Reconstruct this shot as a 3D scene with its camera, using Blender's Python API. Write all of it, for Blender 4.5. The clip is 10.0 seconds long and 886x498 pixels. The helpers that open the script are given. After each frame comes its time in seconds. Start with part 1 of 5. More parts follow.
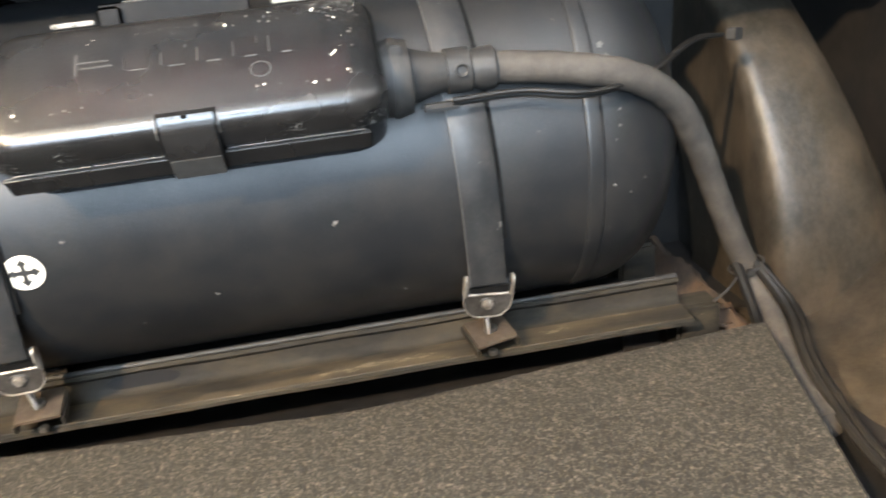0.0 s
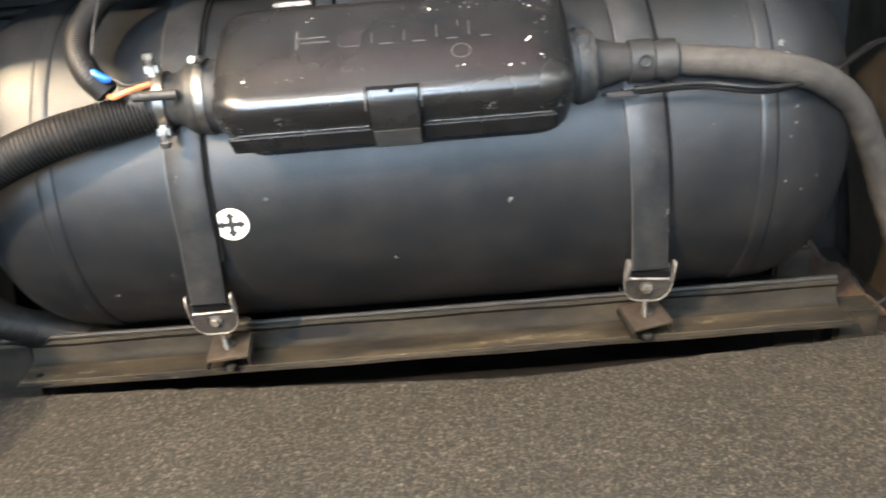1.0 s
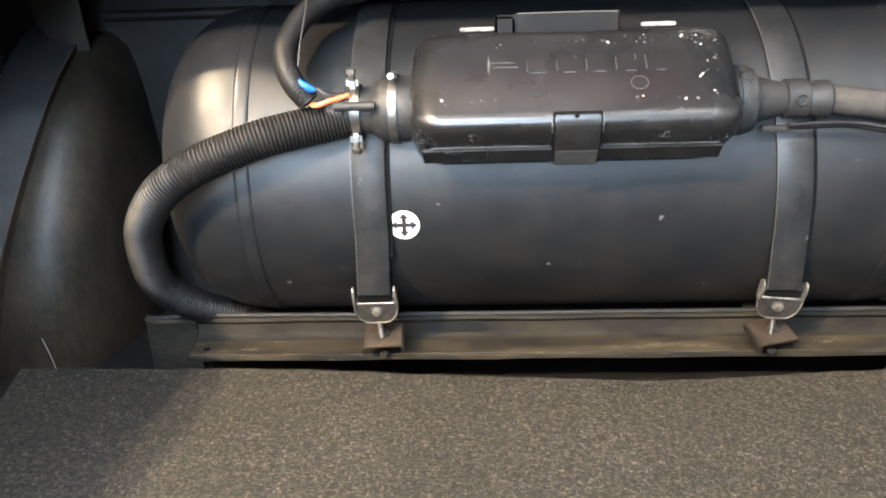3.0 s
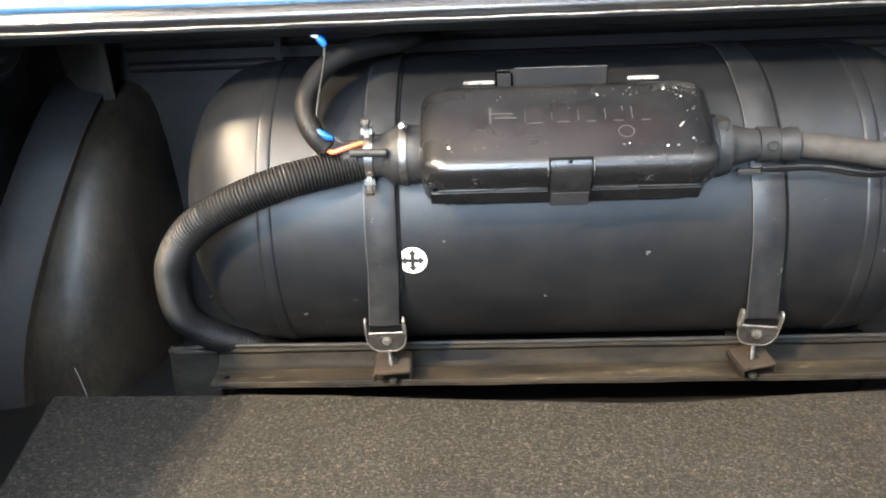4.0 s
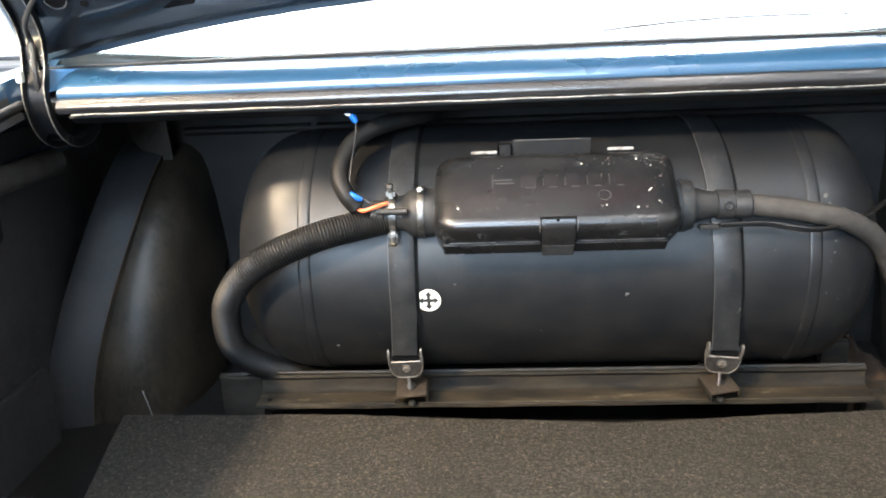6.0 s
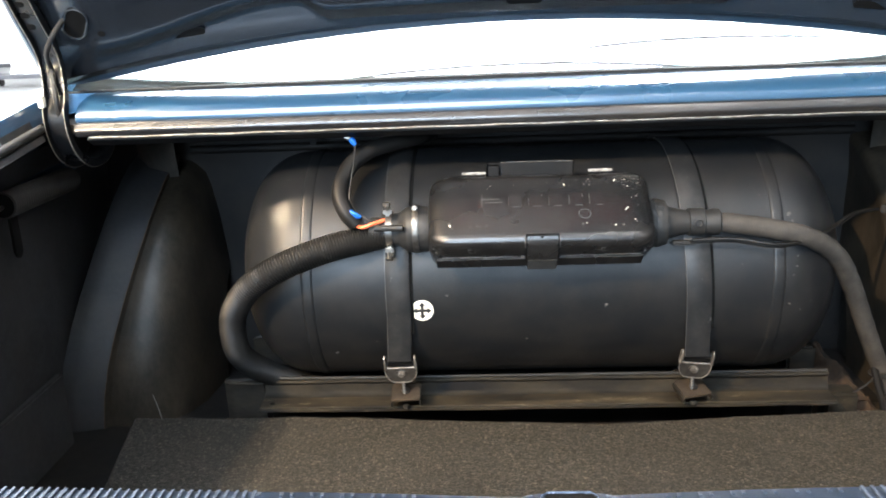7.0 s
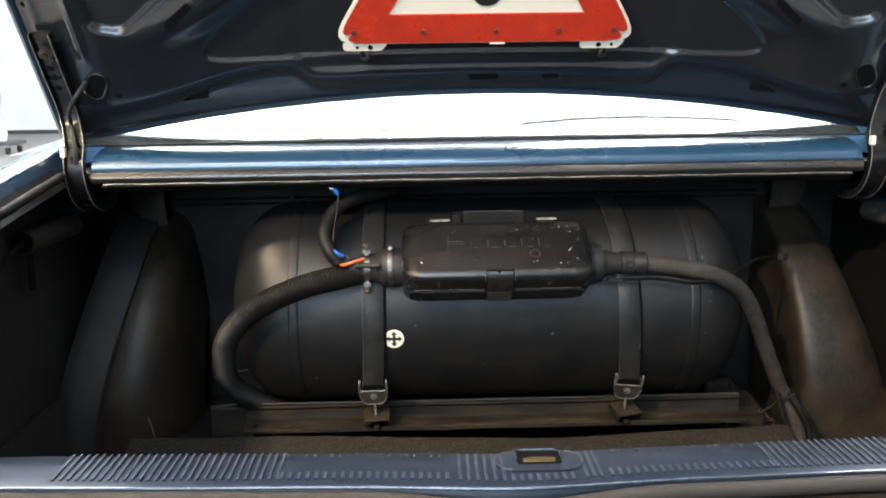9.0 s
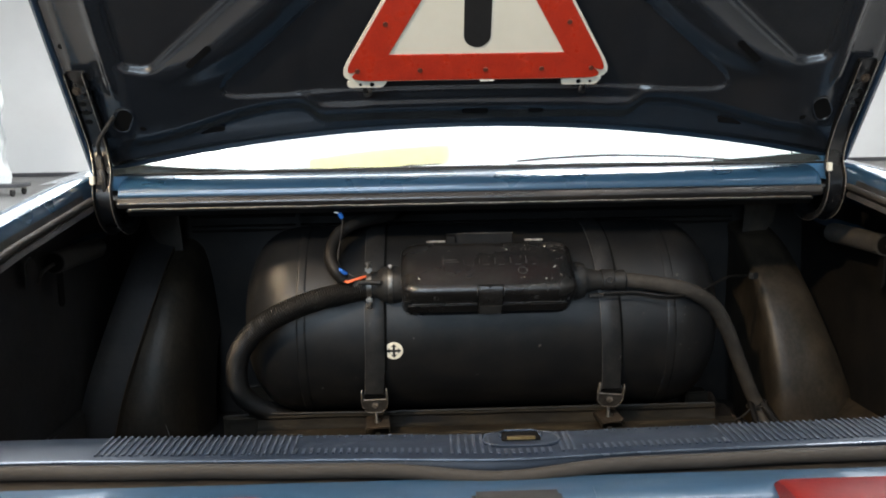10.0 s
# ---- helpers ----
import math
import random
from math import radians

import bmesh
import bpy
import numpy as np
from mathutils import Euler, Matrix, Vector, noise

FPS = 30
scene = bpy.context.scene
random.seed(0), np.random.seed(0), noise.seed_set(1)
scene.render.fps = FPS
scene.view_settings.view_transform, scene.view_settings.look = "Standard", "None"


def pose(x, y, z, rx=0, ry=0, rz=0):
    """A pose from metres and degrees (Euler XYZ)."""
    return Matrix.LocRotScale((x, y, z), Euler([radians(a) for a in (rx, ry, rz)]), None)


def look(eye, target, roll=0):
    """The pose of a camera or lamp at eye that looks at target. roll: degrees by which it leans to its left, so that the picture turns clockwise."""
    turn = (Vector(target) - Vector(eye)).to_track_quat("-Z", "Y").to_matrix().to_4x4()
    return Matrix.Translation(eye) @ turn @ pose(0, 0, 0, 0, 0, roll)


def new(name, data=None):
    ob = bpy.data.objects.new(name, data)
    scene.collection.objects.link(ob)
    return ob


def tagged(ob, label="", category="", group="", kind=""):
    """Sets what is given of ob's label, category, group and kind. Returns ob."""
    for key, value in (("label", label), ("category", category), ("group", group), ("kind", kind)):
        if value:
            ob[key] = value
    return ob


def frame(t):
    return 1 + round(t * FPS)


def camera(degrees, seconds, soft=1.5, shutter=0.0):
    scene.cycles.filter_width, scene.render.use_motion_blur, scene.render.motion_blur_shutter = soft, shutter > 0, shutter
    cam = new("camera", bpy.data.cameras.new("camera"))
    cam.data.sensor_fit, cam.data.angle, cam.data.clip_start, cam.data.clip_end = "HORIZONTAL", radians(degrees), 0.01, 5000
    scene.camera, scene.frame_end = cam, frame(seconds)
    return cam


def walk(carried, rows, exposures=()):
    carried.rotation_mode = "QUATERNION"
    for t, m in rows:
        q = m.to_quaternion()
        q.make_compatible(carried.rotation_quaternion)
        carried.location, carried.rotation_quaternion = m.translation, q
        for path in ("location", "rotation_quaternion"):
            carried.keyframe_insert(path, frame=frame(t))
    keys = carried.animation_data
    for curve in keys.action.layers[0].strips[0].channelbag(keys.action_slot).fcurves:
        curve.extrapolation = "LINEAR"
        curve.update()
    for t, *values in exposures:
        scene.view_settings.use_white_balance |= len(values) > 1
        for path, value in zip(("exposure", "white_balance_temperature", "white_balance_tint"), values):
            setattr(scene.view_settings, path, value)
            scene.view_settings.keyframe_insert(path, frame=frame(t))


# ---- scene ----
cam = camera(54.0, 10.0, soft=1.8, shutter=0.5)
PATH = [
    (0, (0.076, -0.706, 0.941), (0.306, 1.138, 0.2), -6.2),
    (0.5, (0.055, -0.728, 0.943), (0.143, 1.131, 0.211), -5.9),
    (1, (0.028, -0.751, 0.945), (-0.015, 1.113, 0.221), -5.0),
    (1.5, (-0.005, -0.763, 0.953), (-0.119, 1.092, 0.214), -4.2),
    (2, (-0.038, -0.779, 0.961), (-0.186, 1.071, 0.216), -3.4),
    (2.5, (-0.067, -0.795, 0.972), (-0.206, 1.057, 0.228), -2.6),
    (4, (-0.092, -0.891, 1.012), (-0.199, 0.998, 0.362), -2.4),
    (4.5, (-0.087, -0.934, 1.019), (-0.205, 0.968, 0.415), -2.5),
    (5, (-0.08, -0.975, 1.041), (-0.214, 0.931, 0.45), -2.7),
    (5.5, (-0.074, -1.015, 1.06), (-0.221, 0.894, 0.48), -2.7),
    (7, (-0.074, -1.131, 1.111), (-0.192, 0.785, 0.552), -2.4),
    (7.5, (-0.088, -1.172, 1.116), (-0.155, 0.756, 0.586), -1.9),
    (8, (-0.102, -1.218, 1.116), (-0.118, 0.721, 0.626), -1.3),
    (8.5, (-0.115, -1.267, 1.116), (-0.094, 0.682, 0.665), -1.0),
    (9, (-0.127, -1.329, 1.104), (-0.08, 0.632, 0.712), -0.8),
    (9.5, (-0.125, -1.388, 1.092), (-0.077, 0.582, 0.754), -0.8),
    (10, (-0.124, -1.456, 1.089), (-0.074, 0.521, 0.792), -1.0),
]
walk(cam, [(t, look(eye, target, roll)) for t, eye, target, roll in PATH],
     exposures=[(0.0, 0.88, 6150, 10), (1.0, 0.82, 6100, 10), (2.5, 0.80, 6050, 10), (4.0, 0.80, 5950, 10), (5.5, 0.43, 5950, 10), (7.0, 0.12, 6050, 10), (8.0, -0.27, 6200, 10), (9.0, -0.93, 6250, 10), (10.0, -1.57, 6300, 10)])

# ---- light: closed workshop hall, a warm lamp over the car's left rear, skylights, and added fill lights ----
world = bpy.data.worlds.new("world")
world.use_nodes = True
world.node_tree.nodes["Background"].inputs[0].default_value = (0.55, 0.65, 0.8, 1)
world.node_tree.nodes["Background"].inputs[1].default_value = 0.05
scene.world = world


def area(name, eye, target, sx, sy, watts, colour):
    d = bpy.data.lights.new(name, "AREA")
    d.shape, d.size, d.size_y, d.energy, d.color = "RECTANGLE", sx, sy, watts, colour
    ob = new(name, d)
    ob.matrix_world = look(eye, target)
    return ob


area("warm_lamp_or_fill", (-3.28, -1.28, 4.6), (-0.3, -0.1, 0.65), 0.14, 0.14, 620, (1.0, 0.74, 0.45))
# second warm source is an added fill for tank front and right side
area("warm_lamp_or_fill", (-3.0, -4.4, 4.2), (0.1, 0.0, 0.7), 0.16, 0.16, 850, (1.0, 0.73, 0.43))
area("cool_lamp", (-0.9, -4.6, 4.7), (0.1, 0.0, 0.7), 2.2, 0.9, 340, (0.76, 0.87, 1.0))
# broad cool fill added behind the camera to lift the tank and tail
area("cool_front_fill", (-1.6, -10.6, 3.0), (0.0, 0.0, 0.8), 6.0, 3.2, 1650, (0.72, 0.87, 1.0))
# unseen fill added to whiten the north wall
area("far_wall_fill", (0.0, 12.4, 4.9), (0.0, 12.9, 0.0), 9.0, 1.6, 540, (1.0, 0.97, 0.93))

# ---- materials ----
def mat(name, col, rough=0.5, metal=0.0, col2=None, scale=12.0, amount=0.5, fine=160.0, fine_amount=0.2, bump=0.08,
        bump_scale=220.0, dust=None, dust_amount=0.0, coat=0.0, spec=0.5, stretch=(1, 1, 1), chips=None, chip_edge=0.74, rvar=0.15):
    m = bpy.data.materials.new(name)
    m.use_nodes = True
    nt = m.node_tree
    n, l = nt.nodes, nt.links
    b = n["Principled BSDF"]
    tc = n.new("ShaderNodeTexCoord")
    mp = n.new("ShaderNodeMapping")
    mp.inputs["Scale"].default_value = stretch
    l.new(tc.outputs["Object"], mp.inputs[0])

    def noise_tex(s, det=4.0, ro=0.6):
        t = n.new("ShaderNodeTexNoise")
        t.inputs["Scale"].default_value, t.inputs["Detail"].default_value, t.inputs["Roughness"].default_value = s, det, ro
        l.new(mp.outputs[0], t.inputs["Vector"])
        return t.outputs["Fac"]

    def ramp(fac, a, c):
        r = n.new("ShaderNodeMapRange")
        r.inputs[1].default_value, r.inputs[2].default_value = a, c
        l.new(fac, r.inputs[0])
        return r.outputs[0]

    def mix(fac, a, c):
        x = n.new("ShaderNodeMix")
        x.data_type = "RGBA"
        if isinstance(fac, float):
            x.inputs[0].default_value = fac
        else:
            l.new(fac, x.inputs[0])
        for i, v in ((6, a), (7, c)):
            if isinstance(v, tuple):
                x.inputs[i].default_value = (*v[:3], 1)
            else:
                l.new(v, x.inputs[i])
        return x.outputs[2]

    def times(fac, k):
        x = n.new("ShaderNodeMath")
        x.operation = "MULTIPLY"
        l.new(fac, x.inputs[0])
        x.inputs[1].default_value = k
        return x.outputs[0]

    col2 = col2 or tuple(c * 0.62 for c in col)
    big = noise_tex(scale)
    out = mix(times(ramp(big, 0.35, 0.68), amount), tuple(col), tuple(col2))
    small = noise_tex(fine, 3.0, 0.7)
    out = mix(times(ramp(small, 0.4, 0.75), fine_amount), out, tuple(min(1, c * 1.9 + 0.01) for c in col))
    if dust:
        dn = noise_tex(scale * 2.3, 6.0, 0.7)
        out = mix(times(ramp(dn, 0.42, 0.72), dust_amount), out, tuple(dust))
    if chips:
        cn = noise_tex(55.0, 5.0, 0.75)
        out = mix(ramp(cn, chip_edge, chip_edge + 0.015), out, tuple(chips))
    l.new(out, b.inputs["Base Color"])
    r = n.new("ShaderNodeMapRange")
    r.inputs[3].default_value, r.inputs[4].default_value = max(0.02, rough - rvar), min(1, rough + rvar)
    l.new(big, r.inputs[0])
    l.new(r.outputs[0], b.inputs["Roughness"])
    b.inputs["Metallic"].default_value = metal
    b.inputs["Coat Weight"].default_value = coat
    b.inputs["Coat Roughness"].default_value = 0.03
    b.inputs["Specular IOR Level"].default_value = spec
    if bump:
        bn = n.new("ShaderNodeBump")
        bn.inputs["Strength"].default_value = bump
        bn.inputs["Distance"].default_value = 0.002
        l.new(noise_tex(bump_scale, 4.0, 0.65), bn.inputs["Height"])
        l.new(bn.outputs[0], b.inputs["Normal"])
    return m


def glow(name, col, strength):
    m = bpy.data.materials.new(name)
    m.use_nodes = True
    nt = m.node_tree
    nt.nodes.remove(nt.nodes["Principled BSDF"])
    e = nt.nodes.new("ShaderNodeEmission")
    e.inputs[0].default_value, e.inputs[1].default_value = (*col, 1), strength
    nt.links.new(e.outputs[0], nt.nodes["Material Output"].inputs[0])
    return m


TANK = mat("tank_paint", (0.0072, 0.0078, 0.0087), 0.40, col2=(0.0050, 0.0056, 0.0064), scale=6, amount=0.95, fine=420, fine_amount=0.16, bump=0.15, rvar=0.22,
           bump_scale=620, dust=(0.029, 0.0255, 0.021), dust_amount=0.36, chips=(0.050, 0.043, 0.036), chip_edge=0.69, spec=0.30)
STRAP = mat("strap_paint", (0.0080, 0.0085, 0.0092), 0.46, scale=20, dust=(0.040, 0.037, 0.034), dust_amount=0.4, bump=0.08, spec=0.32, chips=(0.10, 0.095, 0.09), chip_edge=0.67)
BOXP = mat("box_plastic", (0.0062, 0.0063, 0.0068), 0.27, col2=(0.0095, 0.0093, 0.0092), scale=9, amount=0.9, fine=260, fine_amount=0.2, bump=0.10, bump_scale=420,
           dust=(0.040, 0.036, 0.031), dust_amount=0.22, rvar=0.14)


def scuffs(m, spots, colour):
    """Pale scratches and chips that gather round worn corners."""
    n, l = m.node_tree.nodes, m.node_tree.links
    b = n["Principled BSDF"]
    tc = n.new("ShaderNodeTexCoord")
    near = None
    for spot, reach in spots:
        d = n.new("ShaderNodeVectorMath")
        d.operation = "DISTANCE"
        d.inputs[1].default_value = spot
        l.new(tc.outputs["Object"], d.inputs[0])
        r = n.new("ShaderNodeMapRange")
        r.inputs[1].default_value, r.inputs[2].default_value, r.inputs[3].default_value, r.inputs[4].default_value = reach, reach * 0.2, 0.0, 0.17
        l.new(d.outputs["Value"], r.inputs[0])
        if near is None:
            near = r.outputs[0]
        else:
            a = n.new("ShaderNodeMath")
            a.operation = "MAXIMUM"
            l.new(near, a.inputs[0])
            l.new(r.outputs[0], a.inputs[1])
            near = a.outputs[0]
    worn = None
    for size, turn in (((150, 420, 420), 20), ((420, 130, 420), 0), ((190, 190, 190), 0)):
        mp = n.new("ShaderNodeMapping")
        mp.inputs["Scale"].default_value, mp.inputs["Rotation"].default_value = size, (0, radians(turn), 0)
        t = n.new("ShaderNodeTexNoise")
        t.inputs["Scale"].default_value, t.inputs["Detail"].default_value, t.inputs["Roughness"].default_value = 1.0, 5, 0.7
        l.new(tc.outputs["Object"], mp.inputs[0])
        l.new(mp.outputs[0], t.inputs["Vector"])
        if worn is None:
            worn = t.outputs["Fac"]
        else:
            a = n.new("ShaderNodeMath")
            a.operation = "MAXIMUM"
            l.new(worn, a.inputs[0])
            l.new(t.outputs["Fac"], a.inputs[1])
            worn = a.outputs[0]
    add = n.new("ShaderNodeMath")
    l.new(worn, add.inputs[0])
    l.new(near, add.inputs[1])
    cut = n.new("ShaderNodeMapRange")
    cut.inputs[1].default_value, cut.inputs[2].default_value, cut.inputs[4].default_value = 0.768, 0.84, 0.75
    l.new(add.outputs[0], cut.inputs[0])
    mix = n.new("ShaderNodeMix")
    mix.data_type = "RGBA"
    old = b.inputs["Base Color"].links[0].from_socket
    l.new(cut.outputs[0], mix.inputs[0])
    l.new(old, mix.inputs[6])
    mix.inputs[7].default_value = (*colour, 1)
    l.new(mix.outputs[2], b.inputs["Base Color"])


scuffs(BOXP, (((0.100, -0.015, 0.880), 0.062), ((0.060, 0.000, 0.882), 0.036), ((-0.150, -0.085, 0.800), 0.032), ((0.118, -0.085, 0.800), 0.040), ((-0.145, 0.000, 0.870), 0.028), ((0.020, 0.000, 0.885), 0.022), ((0.06, -0.093, 0.803), 0.02), ((-0.10, -0.093, 0.803), 0.02)), (0.30, 0.29, 0.27))
RUBBER = mat("black_rubber", (0.013, 0.0128, 0.0125), 0.58, scale=25, dust=(0.040, 0.035, 0.029), dust_amount=0.4, bump=0.15, spec=0.3)
HOSEB = mat("corrugated_plastic", (0.0060, 0.0059, 0.0058), 0.48, scale=16, fine_amount=0.1, dust=(0.034, 0.029, 0.023), dust_amount=0.25, bump=0.08, spec=0.19)
HOSEG = mat("grey_hose_rubber", (0.030, 0.027, 0.024), 0.72, scale=18, dust=(0.072, 0.063, 0.052), dust_amount=0.5, bump=0.25, spec=0.2)
ZINC = mat("zinc_steel", (0.38, 0.37, 0.35), 0.32, 1.0, col2=(0.26, 0.23, 0.19), scale=60, amount=0.8, bump=0.12)
BANDS = mat("worn_steel_band", (0.16, 0.155, 0.145), 0.42, 0.9, col2=(0.07, 0.06, 0.05), scale=110, amount=0.9, bump=0.15)
RIVET = mat("dull_rivet", (0.16, 0.05, 0.035), 0.4, 0.4, scale=200, amount=0.7, bump=0.1)
RUSTO = mat("orange_rust", (0.040, 0.021, 0.009), 0.85, col2=(0.014, 0.010, 0.007), scale=60, amount=0.9, fine=200, fine_amount=0.3, bump=0.6, bump_scale=120)
RUSTY = mat("dirty_bracket_steel", (0.0110, 0.0100, 0.0082), 0.74, col2=(0.0056, 0.0054, 0.0050), scale=18, amount=0.7, fine=120, fine_amount=0.3, bump=0.25,
            bump_scale=150, dust=(0.042, 0.034, 0.0215), dust_amount=0.6, stretch=(0.35, 1, 1), spec=0.14, chips=(0.060, 0.048, 0.033), chip_edge=0.66)
RUSTF = mat("rusty_flange_steel", (0.0150, 0.0130, 0.0100), 0.62, col2=(0.0080, 0.0074, 0.0062), scale=12, amount=0.7, fine=120, fine_amount=0.3, bump=0.25,
            bump_scale=150, dust=(0.066, 0.051, 0.030), dust_amount=0.8, stretch=(0.3, 1, 1), spec=0.15, chips=(0.090, 0.074, 0.050), chip_edge=0.63)
PLATE = mat("rusty_plate", (0.022, 0.018, 0.014), 0.72, 0.1, col2=(0.040, 0.026, 0.016), scale=45, amount=0.8, bump=0.3, dust=(0.075, 0.056, 0.038), dust_amount=0.45, spec=0.25)
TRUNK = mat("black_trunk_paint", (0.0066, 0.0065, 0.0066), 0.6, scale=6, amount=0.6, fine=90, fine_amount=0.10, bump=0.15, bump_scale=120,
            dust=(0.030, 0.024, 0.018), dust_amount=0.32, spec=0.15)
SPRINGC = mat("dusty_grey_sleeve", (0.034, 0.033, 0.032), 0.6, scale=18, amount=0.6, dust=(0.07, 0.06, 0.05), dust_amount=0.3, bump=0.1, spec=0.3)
# lighter copy for the left wall and board; its brightness stands for light
SIDELIT = mat("lit_wing_inner_paint", (0.0300, 0.0315, 0.0350), 0.62, col2=(0.0170, 0.0178, 0.0195), scale=5, amount=0.9, fine=110, fine_amount=0.2, bump=0.2, bump_scale=90, dust=(0.045, 0.036, 0.028), dust_amount=0.35, spec=0.25)
LINER = mat("trunk_side_liner", (0.0150, 0.0124, 0.0089), 0.43, col2=(0.0085, 0.0071, 0.0053), scale=9, amount=0.95, fine=130, fine_amount=0.45, bump=0.3, bump_scale=140,
            dust=(0.060, 0.045, 0.030), dust_amount=0.5, chips=(0.085, 0.068, 0.050), chip_edge=0.70, spec=0.26, stretch=(1, 1, 0.6))
BLUE = mat("blue_car_paint", (0.021, 0.064, 0.122), 0.28, 0.15, col2=(0.019, 0.058, 0.112), scale=4, amount=0.4, fine=500, fine_amount=0.10, bump=0.0, coat=1.0, rvar=0.05)
TAILB = mat("dusty_blue_paint", (0.0155, 0.044, 0.084), 0.36, 0.1, col2=(0.011, 0.031, 0.058), scale=7, amount=0.8, fine=140, fine_amount=0.12, bump=0.04, dust=(0.030, 0.042, 0.056), dust_amount=0.35, coat=0.3, rvar=0.12, stretch=(0.4, 1, 1))
LIDP = mat("lid_inner_paint", (0.0092, 0.0112, 0.0146), 0.22, col2=(0.0130, 0.0152, 0.0188), scale=5, amount=0.5, fine=200, fine_amount=0.08, bump=0.03, bump_scale=60,
           dust=(0.020, 0.020, 0.020), dust_amount=0.25, spec=0.5, coat=0.22, rvar=0.08)
LIDR = mat("lid_recess_board", (0.0070, 0.0082, 0.0105), 0.65, scale=8, bump=0.2, bump_scale=200, fine_amount=0.10, spec=0.25, dust=(0.02, 0.018, 0.016), dust_amount=0.25)
SEAL = mat("weather_seal", (0.020, 0.019, 0.018), 0.42, scale=15, amount=0.7, bump=0.12, dust=(0.085, 0.068, 0.050), dust_amount=0.5, stretch=(0.3, 1, 1))
DECKS = mat("dark_deck_edge", (0.016, 0.016, 0.017), 0.24, scale=9, amount=0.7, fine_amount=0.1, bump=0.08, bump_scale=90, dust=(0.07, 0.056, 0.042), dust_amount=0.4, stretch=(0.15, 1, 1), coat=0.3, rvar=0.12)
SEALG = mat("grey_weather_seal", (0.023, 0.021, 0.019), 0.75, scale=5, amount=0.7, bump=0.12, spec=0.25, dust=(0.046, 0.041, 0.034), dust_amount=0.4, stretch=(0.3, 1, 1))
SILL = mat("sill_plate_paint", (0.0055, 0.0105, 0.0210), 0.42, 0.1, col2=(0.008, 0.0140, 0.0260), scale=14, amount=0.7, fine=240, fine_amount=0.25, bump=0.08, spec=0.28,
           dust=(0.036, 0.046, 0.064), dust_amount=0.12, chips=(0.10, 0.11, 0.13), chip_edge=0.72)
HINGE = mat("black_hinge_paint", (0.006, 0.0063, 0.0072), 0.30, scale=20, amount=0.6, fine_amount=0.04, bump=0.05, dust=(0.02, 0.018, 0.016), dust_amount=0.15, coat=0.1, spec=0.28)
BOXW = mat("worn_box_plastic", (0.045, 0.043, 0.040), 0.42, scale=60, amount=0.8, bump=0.1)
HEM = mat("dark_blue_paint", (0.012, 0.026, 0.046), 0.3, scale=6, amount=0.4, fine_amount=0.05, bump=0, coat=0.8, rvar=0.05)
SILLRIB = mat("sill_rib_worn", (0.040, 0.050, 0.067), 0.5, 0.25, col2=(0.012, 0.022, 0.045), scale=38, amount=0.9, bump=0.12)
SILLE = mat("sill_edge_paint", (0.050, 0.066, 0.092), 0.24, 0.4, col2=(0.020, 0.030, 0.050), scale=30, amount=0.8, bump=0.08, coat=0.4)
FLANGE = mat("wheel_arch_flange_paint", (0.0210, 0.0222, 0.0250), 0.6, col2=(0.0135, 0.0142, 0.0160), scale=7, amount=0.8, fine=120, fine_amount=0.2, bump=0.15, dust=(0.050, 0.042, 0.033), dust_amount=0.25, spec=0.25)
DARKOVAL = mat("dark_oval_coat", (0.0050, 0.0050, 0.0054), 0.5, scale=30, bump=0.1, spec=0.2)
NUTS = mat("dirty_zinc", (0.30, 0.28, 0.25), 0.5, 0.8, col2=(0.09, 0.07, 0.05), scale=90, amount=0.9, bump=0.15)
BRASS = mat("brass_striker", (0.19, 0.14, 0.058), 0.5, 0.85, col2=(0.06, 0.04, 0.02), scale=70, amount=0.8, bump=0.2)
DARK = mat("dark_hole", (0.005, 0.005, 0.005), 0.9, bump=0, fine_amount=0.0, spec=0.05)
WHITE = mat("white_plastic", (0.76, 0.72, 0.60), 0.45, col2=(0.68, 0.64, 0.52), scale=25, amount=0.4, fine_amount=0.0, bump=0.02)
INK = mat("black_print", (0.012, 0.012, 0.012), 0.5, bump=0)
CHIPW = mat("bare_white_metal", (0.50, 0.48, 0.44), 0.5, 0.3, col2=(0.10, 0.09, 0.08), scale=120, amount=0.9, fine=400, fine_amount=0.0, bump=0.2)
CHIP = mat("bare_paint_chip", (0.062, 0.057, 0.051), 0.6, scale=300, amount=0.8, bump=0.2)
BLUECAP = mat("blue_crimp", (0.014, 0.10, 0.42), 0.28, bump=0, fine_amount=0.0)
REDWIRE = mat("orange_red_wire", (0.75, 0.14, 0.05), 0.4, bump=0, fine_amount=0.0)
GREYWIRE = mat("grey_wire", (0.25, 0.25, 0.26), 0.4, bump=0)
REDLENS = mat("red_lamp_lens", (0.105, 0.008, 0.007), 0.34, scale=14, amount=0.6, bump=0.06, spec=0.16, dust=(0.10, 0.03, 0.025), dust_amount=0.2)
BUCKLE = mat("dull_buckle_steel", (0.075, 0.070, 0.064), 0.5, 0.7, col2=(0.03, 0.026, 0.022), scale=70, amount=0.9, bump=0.15)
PANELG = mat("grey_wall_panels", (0.36, 0.38, 0.40), 0.6, scale=1.5, amount=0.5, fine_amount=0.0, bump=0.05, bump_scale=20)
WALLW = mat("white_wall_paint", (0.80, 0.80, 0.79), 0.8, col2=(0.72, 0.72, 0.71), scale=0.8, amount=0.5, fine_amount=0.0, bump=0.02, bump_scale=30)
